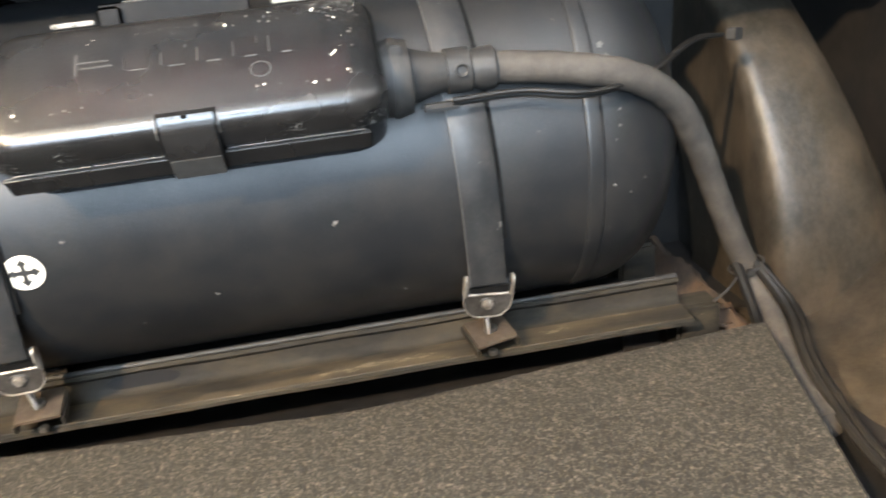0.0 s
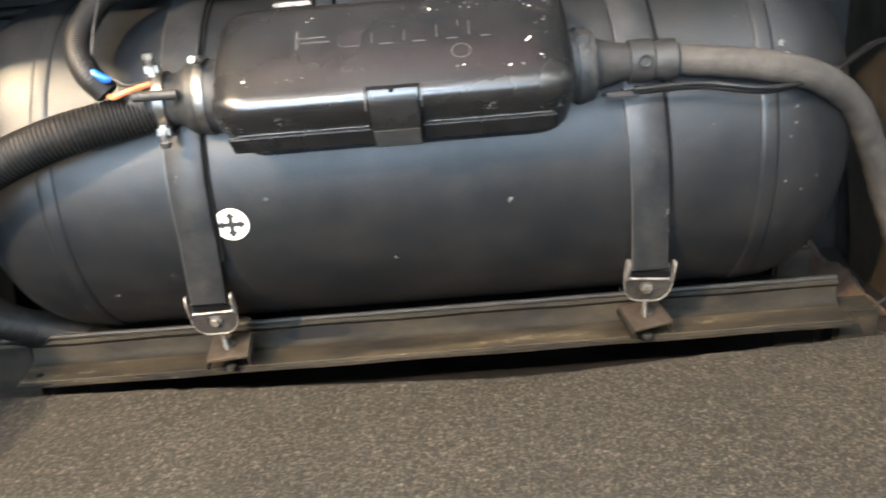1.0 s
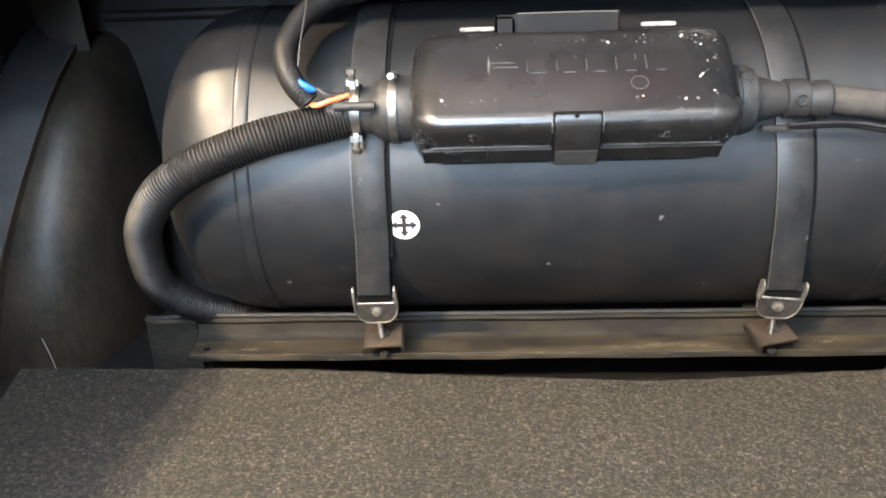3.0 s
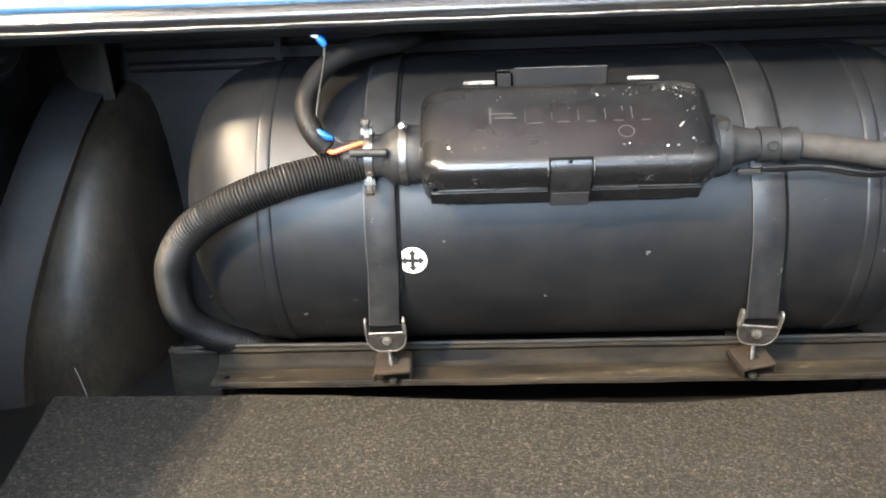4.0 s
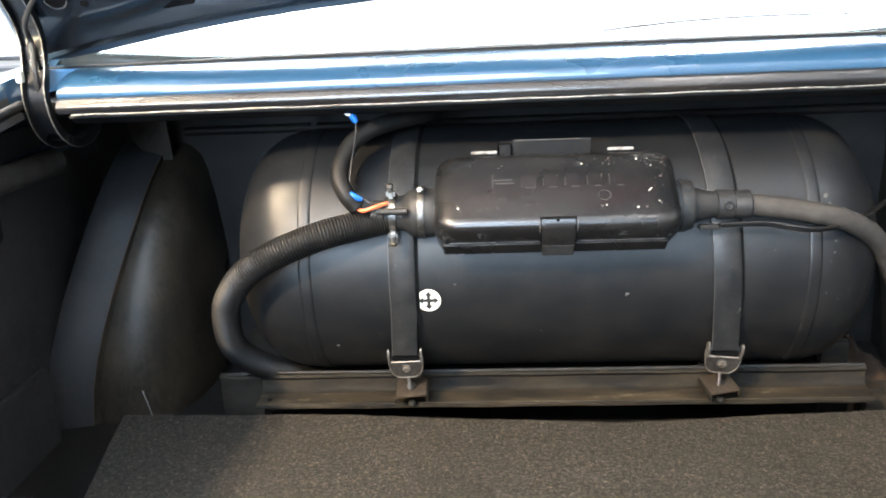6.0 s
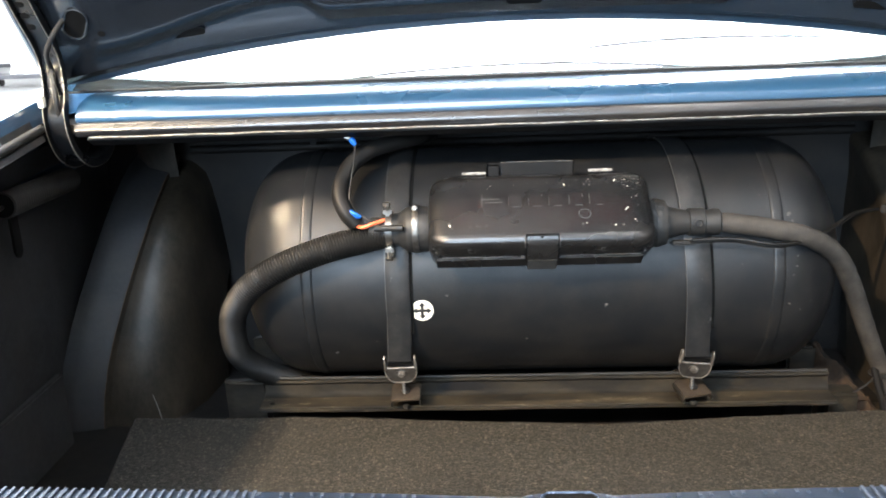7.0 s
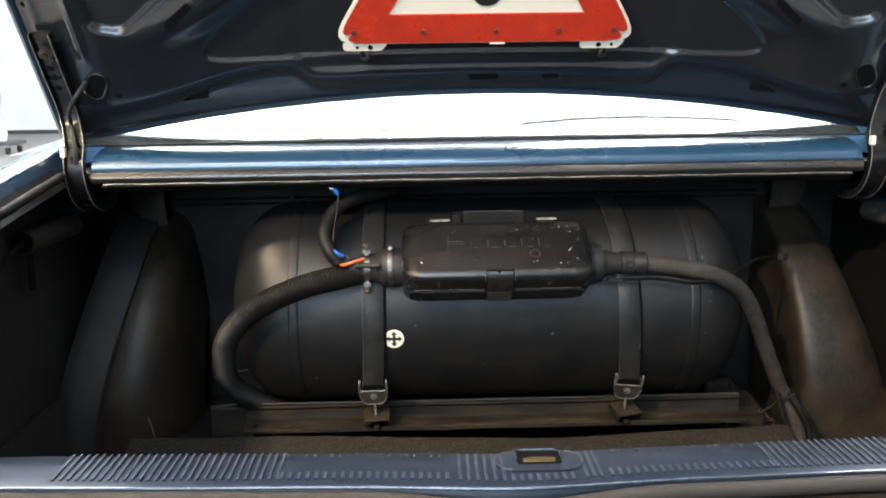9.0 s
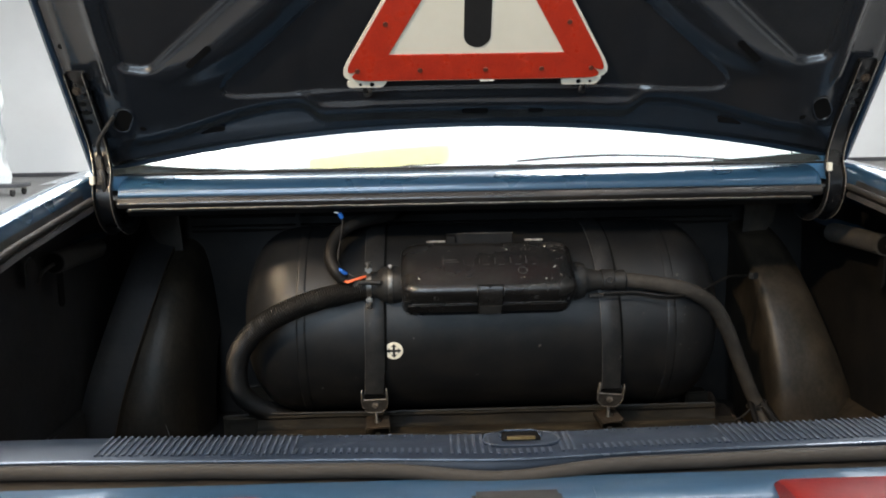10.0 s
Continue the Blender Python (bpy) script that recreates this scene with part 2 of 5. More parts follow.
CONCRETE = mat("sealed_concrete", (0.15, 0.145, 0.138), 0.42, col2=(0.20, 0.195, 0.185), scale=1.2, amount=0.7, fine=30, fine_amount=0.15, bump=0.05, bump_scale=40)
BASEB = mat("dark_skirting", (0.06, 0.06, 0.065), 0.5, scale=2)
SHEET = mat("grey_plastic_cover", (0.50, 0.51, 0.50), 0.45, col2=(0.33, 0.34, 0.34), scale=3, amount=0.8, bump=0.3, bump_scale=9)
CABIN = mat("cabin_trim", (0.02, 0.02, 0.022), 0.8, scale=10)
SKYL = glow("skylight_glow", (0.93, 0.97, 1.0), 52.0)
SKYF = glow("far_skylight_glow", (0.86, 0.94, 1.0), 17.0)
TUBEB = glow("tube_glow", (1.0, 0.98, 0.95), 170.0)
TUBEL = glow("strip_light_glow", (1.0, 0.96, 0.90), 70.0)
YELLOWL = glow("warm_lamp_glow", (1.0, 0.90, 0.50), 44.0)

# carpet: salt-and-pepper felt
CARPET = bpy.data.materials.new("speckled_felt_carpet")
CARPET.use_nodes = True
_n, _l = CARPET.node_tree.nodes, CARPET.node_tree.links
_b = _n["Principled BSDF"]
_tc = _n.new("ShaderNodeTexCoord")
_fib = []
for _s, _turn in (((160, 380, 260), 35), ((400, 150, 260), -25), ((280, 280, 280), 50)):
    _mp = _n.new("ShaderNodeMapping")
    _mp.inputs["Scale"].default_value, _mp.inputs["Rotation"].default_value = _s, (0, 0, radians(_turn))
    _l.new(_tc.outputs["Object"], _mp.inputs[0])
    _q = _n.new("ShaderNodeTexNoise")
    _q.inputs["Scale"].default_value, _q.inputs["Detail"].default_value, _q.inputs["Distortion"].default_value = 1.0, 4, 1.1
    _l.new(_mp.outputs[0], _q.inputs["Vector"])
    _fib.append(_q.outputs["Fac"])
_a1 = _n.new("ShaderNodeMath")
_a1.operation = "MAXIMUM"
_l.new(_fib[0], _a1.inputs[0])
_l.new(_fib[1], _a1.inputs[1])
_a = _n.new("ShaderNodeMath")
_a.operation = "MULTIPLY_ADD"
_a.inputs[1].default_value = 0.6
_l.new(_fib[2], _a.inputs[0])
_a2 = _n.new("ShaderNodeMath")
_a2.operation = "MULTIPLY_ADD"
_a2.inputs[1].default_value, _a2.inputs[2].default_value = 0.6, -0.12
_l.new(_a1.outputs[0], _a2.inputs[0])
_l.new(_a2.outputs[0], _a.inputs[2])
_w = _n.new("ShaderNodeTexNoise")
_w.inputs["Scale"].default_value, _w.inputs["Detail"].default_value = 7, 5
_r = _n.new("ShaderNodeValToRGB")
for _p, _c in ((0.0, (0.0082, 0.0078, 0.0074)), (0.43, (0.0118, 0.0111, 0.0101)), (0.50, (0.0175, 0.0163, 0.0143)), (0.57, (0.0278, 0.0255, 0.0212)), (0.68, (0.066, 0.059, 0.047))):
    _e = _r.color_ramp.elements.new(_p) if _p not in (0.0,) else _r.color_ramp.elements[0]
    _e.color = (*_c, 1)
_r.color_ramp.elements.remove(_r.color_ramp.elements[-1])
_m = _n.new("ShaderNodeMix")
_m.data_type, _m.blend_type = "RGBA", "MULTIPLY"
_m.inputs[0].default_value = 0.45
_wr = _n.new("ShaderNodeMapRange")
_wr.inputs[1].default_value, _wr.inputs[2].default_value, _wr.inputs[3].default_value = 0.3, 0.7, 0.55
_bp = _n.new("ShaderNodeBump")
_bp.inputs["Strength"].default_value, _bp.inputs["Distance"].default_value = 0.22, 0.002
_l.new(_tc.outputs["Object"], _w.inputs["Vector"])
_l.new(_a.outputs[0], _r.inputs[0])
_l.new(_r.outputs[0], _m.inputs[6])
_l.new(_w.outputs["Fac"], _wr.inputs[0])
_l.new(_wr.outputs[0], _m.inputs[7])
_l.new(_m.outputs[2], _b.inputs["Base Color"])
_l.new(_a.outputs[0], _bp.inputs["Height"])
_l.new(_bp.outputs[0], _b.inputs["Normal"])
_b.inputs["Roughness"].default_value = 0.95
_b.inputs["Specular IOR Level"].default_value = 0.15

# reflector red: fine honeycomb relief
REFLECT = mat("red_reflector", (0.46, 0.030, 0.010), 0.30, col2=(0.30, 0.016, 0.007), scale=30, amount=0.6, fine=420, fine_amount=0.25, bump=0.5, bump_scale=420, coat=0.3)

GLASS = bpy.data.materials.new("window_glass")
GLASS.use_nodes = True
_g = GLASS.node_tree.nodes["Principled BSDF"]
_g.inputs["Base Color"].default_value = (0.75, 0.85, 0.83, 1)
_g.inputs["Roughness"].default_value = 0.0
_g.inputs["IOR"].default_value = 1.52
_g.inputs["Transmission Weight"].default_value = 1.0


# ---- mesh builders ----
def finish(name, bm, material, parent=None, label="", smooth=True):
    bmesh.ops.recalc_face_normals(bm, faces=bm.faces[:])
    me = bpy.data.meshes.new(name)
    bm.to_mesh(me)
    bm.free()
    if material:
        me.materials.append(material)
    if smooth:
        me.polygons.foreach_set("use_smooth", [True] * len(me.polygons))
        me.set_sharp_from_angle(angle=radians(38))
    ob = new(name, me)
    if parent:
        ob.parent = parent
    if label:
        ob["label"] = label
    return ob


def part(name, bm, material, parent, label=""):
    return finish(name, bm, material, parent, label)


def thing(name, label, category, group="", kind=""):
    return tagged(new(name), label, category, group, kind)


def solo(name, bm, material, label, category, group="", kind=""):
    return tagged(finish(name, bm, material), label, category, group, kind)


def bm_grid(rows, close_u=False, close_v=False, cap=False, bm=None):
    """Quads over rows of points."""
    bm = bm or bmesh.new()
    vs = [[bm.verts.new(p) for p in row] for row in rows]
    nu, nv = len(vs), len(vs[0])
    for i in range(nu if close_u else nu - 1):
        for j in range(nv if close_v else nv - 1):
            bm.faces.new((vs[i][j], vs[(i + 1) % nu][j], vs[(i + 1) % nu][(j + 1) % nv], vs[i][(j + 1) % nv]))
    if cap:
        bm.faces.new(list(reversed(vs[0])))
        bm.faces.new(vs[-1])
    return bm


def bm_prism(section, x0, x1, bevel=0.0, bm=None):
    """A (y, z) outline drawn out along x."""
    bm = bm or bmesh.new()
    made = bm_grid([[(x, y, z) for y, z in section] for x in (x0, x1)], close_v=True, cap=True, bm=bm)
    if bevel:
        bmesh.ops.bevel(bm, geom=bm.edges[:], offset=bevel, segments=2, affect="EDGES", clamp_overlap=True)
    return made


def bm_box(c, size, bevel=0.0, rot=None):
    bm = bmesh.new()
    bmesh.ops.create_cube(bm, size=1.0)
    for v in bm.verts:
        v.co = Vector((v.co.x * size[0], v.co.y * size[1], v.co.z * size[2]))
    if bevel:
        bmesh.ops.bevel(bm, geom=bm.edges[:], offset=bevel, segments=2, affect="EDGES", clamp_overlap=True)
    m = Matrix.Translation(c)
    if rot is not None:
        m = m @ rot
    bmesh.ops.transform(bm, matrix=m, verts=bm.verts[:])
    return bm


def merge(bm, other):
    me = bpy.data.meshes.new("tmp")
    other.to_mesh(me)
    other.free()
    bm.from_mesh(me)
    bpy.data.meshes.remove(me)
    return bm


def frames_along(pts):
    """Rotation-minimising frames along a line of points."""
    pts = [Vector(p) for p in pts]
    tans = [(pts[min(i + 1, len(pts) - 1)] - pts[max(i - 1, 0)]).normalized() for i in range(len(pts))]
    up = Vector((0, 0, 1)) if abs(tans[0].z) < 0.9 else Vector((1, 0, 0))
    a = tans[0].cross(up).normalized()
    out = []
    for i, t in enumerate(tans):
        a = (a - t * a.dot(t)).normalized()
        out.append((pts[i], t, a, t.cross(a)))
    return out


def spline(ctrl, n):
    """Catmull-Rom through the control points, at n even steps of the parameter."""
    c = [Vector(p) for p in ctrl]
    c = [c[0] * 2 - c[1]] + c + [c[-1] * 2 - c[-2]]
    out = []
    for k in range(n + 1):
        s = k / n * (len(c) - 3)
        i = min(int(s), len(c) - 4)
        u = s - i
        p0, p1, p2, p3 = c[i:i + 4]
        out.append(0.5 * ((2 * p1) + (p2 - p0) * u + (2 * p0 - 5 * p1 + 4 * p2 - p3) * u * u + (3 * p1 - p0 - 3 * p2 + p3) * u ** 3))
    return out


def even(pts, step):
    """The same line at even steps of its length."""
    pts = [Vector(p) for p in pts]
    d = [0.0]
    for a, b in zip(pts, pts[1:]):
        d.append(d[-1] + (b - a).length)
    n = max(2, int(d[-1] / step))
    out, j = [], 0
    for k in range(n + 1):
        s = d[-1] * k / n
        while j < len(d) - 2 and d[j + 1] < s:
            j += 1
        u = (s - d[j]) / max(1e-9, d[j + 1] - d[j])
        out.append(pts[j].lerp(pts[j + 1], min(1, u)))
    return out


def bm_tube(pts, radius, seg=12, cap=True, bm=None):
    rows = []
    for k, (p, t, a, b) in enumerate(frames_along(pts)):
        r = radius(k) if callable(radius) else radius
        rows.append([p + (a * math.cos(q) + b * math.sin(q)) * r for q in (2 * math.pi * i / seg for i in range(seg))])
    return bm_grid(rows, close_v=True, cap=cap, bm=bm)


def bm_ribbed(ctrl, r_out, r_in, pitch, seg=16):
    """A corrugated hose along a line."""
    line = even(spline(ctrl, 160), pitch / 5)
    wave = (r_out, r_out, (r_out + r_in) / 2, r_in, (r_out + r_in) / 2)
    return bm_tube(line, lambda k: wave[k % 5], seg)


def bm_lathe_x(profile, y, z, seg=48, bm=None):
    """(x, r) profile turned about a line along x."""
    rows = [[(x, y + r * math.cos(q), z + r * math.sin(q)) for q in (2 * math.pi * i / seg for i in range(seg))] for x, r in profile]
    return bm_grid(rows, close_v=True, cap=True, bm=bm)


def bm_disc(c, normal, r, thick, seg=24, wob=0.0, rng=None):
    """A flat round piece lying on a surface."""
    q = Vector(normal).to_track_quat("Z", "Y")
    rows = []
    offs = [1 + (rng.uniform(-wob, wob) if rng else 0) for _ in range(seg)]
    for h, k in ((0, 1.0), (thick * 0.7, 1.0), (thick, 0.93)):
        rows.append([Vector(c) + q @ Vector((r * k * offs[i] * math.cos(2 * math.pi * i / seg), r * k * offs[i] * math.sin(2 * math.pi * i / seg), h)) for i in range(seg)])
    return bm_grid(rows, close_v=True, cap=True)


def bm_outline(pts2, m, thick, bevel=0.0):
    """A flat outline (u, v) with thickness, laid by the matrix m (z outward)."""
    bm = bmesh.new()
    bm_grid([[(u, v, h) for u, v in pts2] for h in (0, thick)], close_v=True, cap=True, bm=bm)
    if bevel:
        bmesh.ops.bevel(bm, geom=bm.edges[:], offset=bevel, segments=2, affect="EDGES", clamp_overlap=True)
    bmesh.ops.transform(bm, matrix=m, verts=bm.verts[:])
    return bm


def rounded(pts, r, seg=5):
    """Rounds the corners of a closed (u, v) outline."""
    out, n = [], len(pts)
    for i in range(n):
        p, a, b = Vector(pts[i]), Vector(pts[i - 1]), Vector(pts[(i + 1) % n])
        rr = r[i] if isinstance(r, (list, tuple)) else r
        if rr <= 0:
            out.append(tuple(p))
            continue
        d1, d2 = (a - p).normalized(), (b - p).normalized()
        cut = min(rr / max(0.05, math.tan(d1.angle(d2) / 2)), (a - p).length * 0.48, (b - p).length * 0.48)
        s, e = p + d1 * cut, p + d2 * cut
        for k in range(seg + 1):
            u = k / seg
            out.append(tuple((1 - u) ** 2 * s + 2 * u * (1 - u) * p + u * u * e))
    return out


def oblong(w, h, seg=8):
    r = min(w, h) / 2
    out = []
    for cx, cy, a0 in ((w / 2 - r, h / 2 - r, 0), (-w / 2 + r, h / 2 - r, 90), (-w / 2 + r, -h / 2 + r, 180), (w / 2 - r, -h / 2 + r, 270)):
        out += [(cx + r * math.cos(radians(a0 + 90 * k / seg)), cy + r * math.sin(radians(a0 + 90 * k / seg))) for k in range(seg + 1)]
    return out


def basis(o, ux, uy, uz):
    m = Matrix((ux, uy, uz)).transposed().to_4x4()
    m.translation = o
    return m


def smoothstep(a, b, x):
    u = min(1, max(0, (x - a) / (b - a)))
    return u * u * (3 - 2 * u)


def bolt(name, c, axis, r, h, parent, material=None, label=""):
    """Hexagon bolt head with a washer."""
    q = Vector(axis).to_track_quat("Z", "Y").to_matrix().to_4x4()
    bm = bm_outline([(r * math.cos(radians(60 * k)), r * math.sin(radians(60 * k))) for k in range(6)], Matrix.Translation((0, 0, h * 0.25)), h * 0.75, r * 0.12)
    merge(bm, bm_outline([(r * 1.35 * math.cos(radians(22.5 * k)), r * 1.35 * math.sin(radians(22.5 * k))) for k in range(16)], Matrix(), h * 0.25))
    bmesh.ops.transform(bm, matrix=Matrix.Translation(c) @ q, verts=bm.verts[:])
    return part(name, bm, material or ZINC, parent, label)


XC = -0.035                       # middle of the car
TY, TZ, TR = 0.148, 0.723, 0.171  # tank axis and radius

# ---- hall ----
def hall_box(name, c, size, material):
    return tagged(finish(name, bm_box(c, size, 0.01), material, smooth=False), kind="structure")


hall_box("ground", (0, 3.5, -0.1), (24, 31, 0.2), CONCRETE)
hall_box("wall_north", (0, 17.75, 2.4), (24, 0.3, 5.2), WALLW)
hall_box("wall_south", (0, -11.15, 2.4), (24, 0.3, 5.2), PANELG)
hall_box("wall_west", (-11.15, 3.3, 2.4), (0.3, 28.6, 5.2), WALLW)
hall_box("wall_east", (11.15, 3.3, 2.4), (0.3, 28.6, 5.2), WALLW)
hall_box("ceiling", (0, 3.3, 5.1), (24, 29.6, 0.2), WALLW)
hall_box("baseboard", (0, 17.575, 0.04), (22, 0.05, 0.08), BASEB)

# skylight strips and lamps of the ceiling
for cy, d, lit in ((1.10, 1.20, SKYL), (2.28, 1.12, SKYL), (8.8, 4.6, SKYF)):
    sk = thing("skylight", "bright daylight roof light in a white frame", "skylight", "roof lights")
    part("pane", bm_box((0, cy, 4.985), (14, d, 0.02)), lit, sk)
    part("frame", bm_box((0, cy + d / 2 + 0.010, 4.985), (14, 0.018, 0.03), 0.004), WALLW, sk)
for cx, cy, w, d in ((-2.45, 4.9, 2.0, 1.7), (1.35, 4.75, 1.1, 1.5)):
    sk = thing("skylight", "small bright daylight roof light in a white frame", "skylight", "roof lights")
    part("pane", bm_box((cx, cy, 4.985), (w, d, 0.02)), SKYF, sk)
    part("frame", bm_box((cx, cy + d / 2 + 0.010, 4.985), (w, 0.018, 0.03), 0.004), WALLW, sk)
sk = bpy.data.objects["skylight.001"]
part("bar", bm_box((1.3, 1.965, 4.955), (1.55, 0.016, 0.02), 0.003, Matrix.Rotation(radians(10.5), 4, "Z")), WALLW, sk, "thin cross bar below the roof light")
for cx, cy, w, mat_ in ((-2.6, -1.6, 1.3, TUBEL), (1.5, -2.1, 1.3, TUBEL), (4.6, -4.6, 1.3, TUBEL), (-0.40, 1.87, 0.95, YELLOWL), (-1.70, 2.35, 0.55, TUBEB), (-1.85, 3.15, 0.75, TUBEB), (-2.05, 4.1, 0.45, TUBEB), (-2.35, 7.3, 0.95, TUBEB), (-2.60, 8.3, 0.70, TUBEB), (1.75, 7.3, 1.7, TUBEB), (2.20, 8.3, 2.0, TUBEB), (2.9, 9.6, 1.2, TUBEB), (1.30, 3.55, 1.0, TUBEB), (1.55, 4.3, 1.4, TUBEB), (1.95, 5.1, 1.0, TUBEB), (-0.15, 5.6, 0.25, TUBEL), (-3.9, 6.3, 1.3, TUBEL), (4.4, 6.3, 1.3, TUBEL)):
    tl = thing("strip_light", "fluorescent strip light under the ceiling", "lamp", "strip lights")
    part("housing", bm_box((cx, cy, 4.95), (w - 0.05, 0.12, 0.07), 0.01), WALLW, tl)
    part("diffuser", bm_box((cx, cy, 4.895), (w, 0.5 if mat_ is TUBEB else 0.16, 0.03), 0.008), mat_, tl)

# ---- car: rear end with the open boot ----
car = thing("car", "dark blue saloon car with its boot lid open", "car")


# rear deck: rolled painted panel below the rear window
deck = [(0.004, 0.968), (0.003, 0.973), (0.006, 0.979), (0.013, 0.9855), (0.025, 0.9915), (0.044, 0.9962), (0.062, 0.9984), (0.078, 0.9993)]
inner = [(0.078, 0.988), (0.05, 0.988), (0.02, 0.982), (0.014, 0.968)]
part("rear_deck", bm_prism(deck + inner, XC - 0.592, XC + 0.592), BLUE, car, "glossy blue painted panel below the rear window")
part("deck_seal", bm_prism(rounded([(0.022, 0.947), (-0.001, 0.949), (-0.006, 0.957), (0.0005, 0.9675), (0.022, 0.9675)], 0.005, 4), XC - 0.592, XC + 0.592), DECKS, car, "glossy dark rolled edge of the rear deck")
part("edge_trim", bm_tube([(XC - 0.575 + 1.15 * k / 40, -0.0012 + 0.0004 * math.sin(k * 2.3), 0.9478 + 0.0004 * math.sin(k * 1.7)) for k in range(41)], 0.0011, 6), NUTS, car, "bare bright edge")
part("deck_lip", bm_prism([(0.026, 0.934), (0.026, 0.9465), (0.004, 0.9465), (0.003, 0.9435), (0.020, 0.934)], XC - 0.58, XC + 0.58), TRUNK, car)

# rear window with its rubber frame, sloping up to the roof
def window_pt(u, v, h=0.0):
    y = 0.092 + 0.64 * v - 0.004 * u * u
    z = 1.0025 + 0.305 * v + 0.03 * math.sin(math.pi * v) - 0.05 * u * u * (0.06 + v)
    return (XC + u * (0.652 - 0.07 * v), y - 0.45 * h, z + 0.9 * h)


rows = [[window_pt(-1 + 2 * i / 24, j / 10, 0) for i in range(25)] for j in range(11)]
top = [[window_pt(-1 + 2 * i / 24, j / 10, 0.004) for i in range(25)] for j in range(11)]
bm = bm_grid(rows)
bm_grid([list(reversed(r)) for r in top], bm=bm)
pane = part("rear_window", bm, GLASS, car, "curved glass rear window reflecting the bright roof")
pane.visible_shadow = False
edge = [window_pt(-1 + 2 * i / 24, 0, 0.002) for i in range(25)]
part("window_seal", bm_tube([(x, y - 0.002, z - 0.0012) for x, y, z in edge], 0.0019, 8), RUBBER, car)
# roof, pillars and dark cabin close the body
part("roof", bm_grid([[(XC + u * 0.55, y, z - 0.05 * u * u) for u in (-1, -0.6, 0, 0.6, 1)] for y, z in ((0.72, 1.335), (0.9, 1.375), (1.5, 1.40), (2.1, 1.38))]), BLUE, car)
for side in (-1, 1):
    part("pillar", bm_grid([[(XC + side * a, y, z) for a, y, z in row] for row in (
        ((0.652, 0.12, 0.994), (0.69, 0.10, 0.992), (0.76, 0.10, 0.985)), ((0.620, 0.43, 1.12), (0.66, 0.45, 1.11), (0.73, 0.55, 1.02)), ((0.580, 0.74, 1.26), (0.60, 0.75, 1.27), (0.70, 1.0, 1.03)))]), BLUE, car)
part("cabin_floor", bm_box((XC, 1.2, 0.985), (1.15, 1.9, 0.012), 0.002), CABIN, car, "dark parcel shelf under the rear window")
part("cabin_end", bm_box((XC, 2.12, 1.18), (1.15, 0.02, 0.38)), CABIN, car)


def fender_z(y):
    pts = ((-0.72, 0.84), (-0.62, 0.885), (-0.5, 0.925), (-0.3, 0.960), (0.0, 0.998), (0.2, 1.002), (2.2, 0.99))
    for (a, za), (b, zb) in zip(pts, pts[1:]):
        if y <= b:
            return za + (zb - za) * (y - a) / (b - a)
    return pts[-1][1]


def fender(side):
    rows = []
    for k in range(40):
        y = -0.715 + 2.0 * k / 39
        z = fender_z(y)
        back = smoothstep(-0.52, -0.72, y)
        rows.append([(XC + side * (x - 0.05 * back), y, zz) for x, zz in ((0.640, z - 0.03), (0.641, z - 0.011), (0.645, z - 0.003), (0.652, z), (0.666, z + 0.001), (0.682, z - 0.001), (0.692, z - 0.007), (0.699, z - 0.018),
                                                     (0.704, z - 0.038), (0.711, z - 0.08), (0.725, z - 0.16), (0.755, z - 0.27), (0.775, 0.55), (0.77, 0.30))])
    return bm_grid(rows)


for side in (-1, 1):
    part("quarter_panel", fender(side), BLUE, car)
    # inner gutter below the painted edge
    rows = []
    for k in range(24):
        y = -0.68 + 0.655 * k / 23
        z = fender_z(y)
        back = 0.05 * smoothstep(-0.52, -0.72, y)
        rows.append([(XC + side * (x - back), y, zz) for x, zz in ((0.6395, z - 0.020), (0.637, z - 0.030), (0.634, z - 0.036), (0.625, z - 0.038), (0.622, z - 0.046), (0.640, z - 0.052))])
    part("gutter", bm_grid(rows), SEAL, car, "dirty grey rain gutter")
    seal = [(XC + side * (0.628 - 0.05 * smoothstep(-0.52, -0.72, y)), y, fender_z(y) - 0.031) for y in [-0.022 - 0.578 * k / 20 for k in range(21)]]
    part("side_seal", bm_tube(seal, 0.0058, 10), SEALG, car, "dusty rubber weather strip")

# tail: ribbed sill plate, weather strip, panel and lamps
def sill_y(x):
    return 0.010 + 0.014 * min(1.0, abs(x - XC) / 0.46) ** 2 - 0.010 * math.exp(-((x - XC + 0.005) / 0.105) ** 2)


nx = 60
rows = []
for k in range(nx + 1):
    x = XC - 0.60 + 1.20 * k / nx
    d = sill_y(x)
    rows.append([(x, y + (d if i > 3 else d * 0.8 if i > 0 else 0), z - 0.004) for i, (y, z) in enumerate(((-0.550, 0.728), (-0.559, 0.750), (-0.5608, 0.7548), (-0.5640, 0.7568), (-0.595, 0.7575), (-0.624, 0.7570), (-0.6305, 0.7548), (-0.6335, 0.750), (-0.6335, 0.736)))])
sill = part("sill_plate", bm_grid(rows), SILL, car, "blue-grey painted sill plate with worn moulded ribs")
lip = [(XC - 0.60 + 1.20 * k / nx, -0.6318 + sill_y(XC - 0.60 + 1.2 * k / nx), 0.7514) for k in range(nx + 1)]
part("sill_edge", bm_tube(lip, 0.0016, 8), SILLE, sill, "shiny blue worn edge")
seal = []
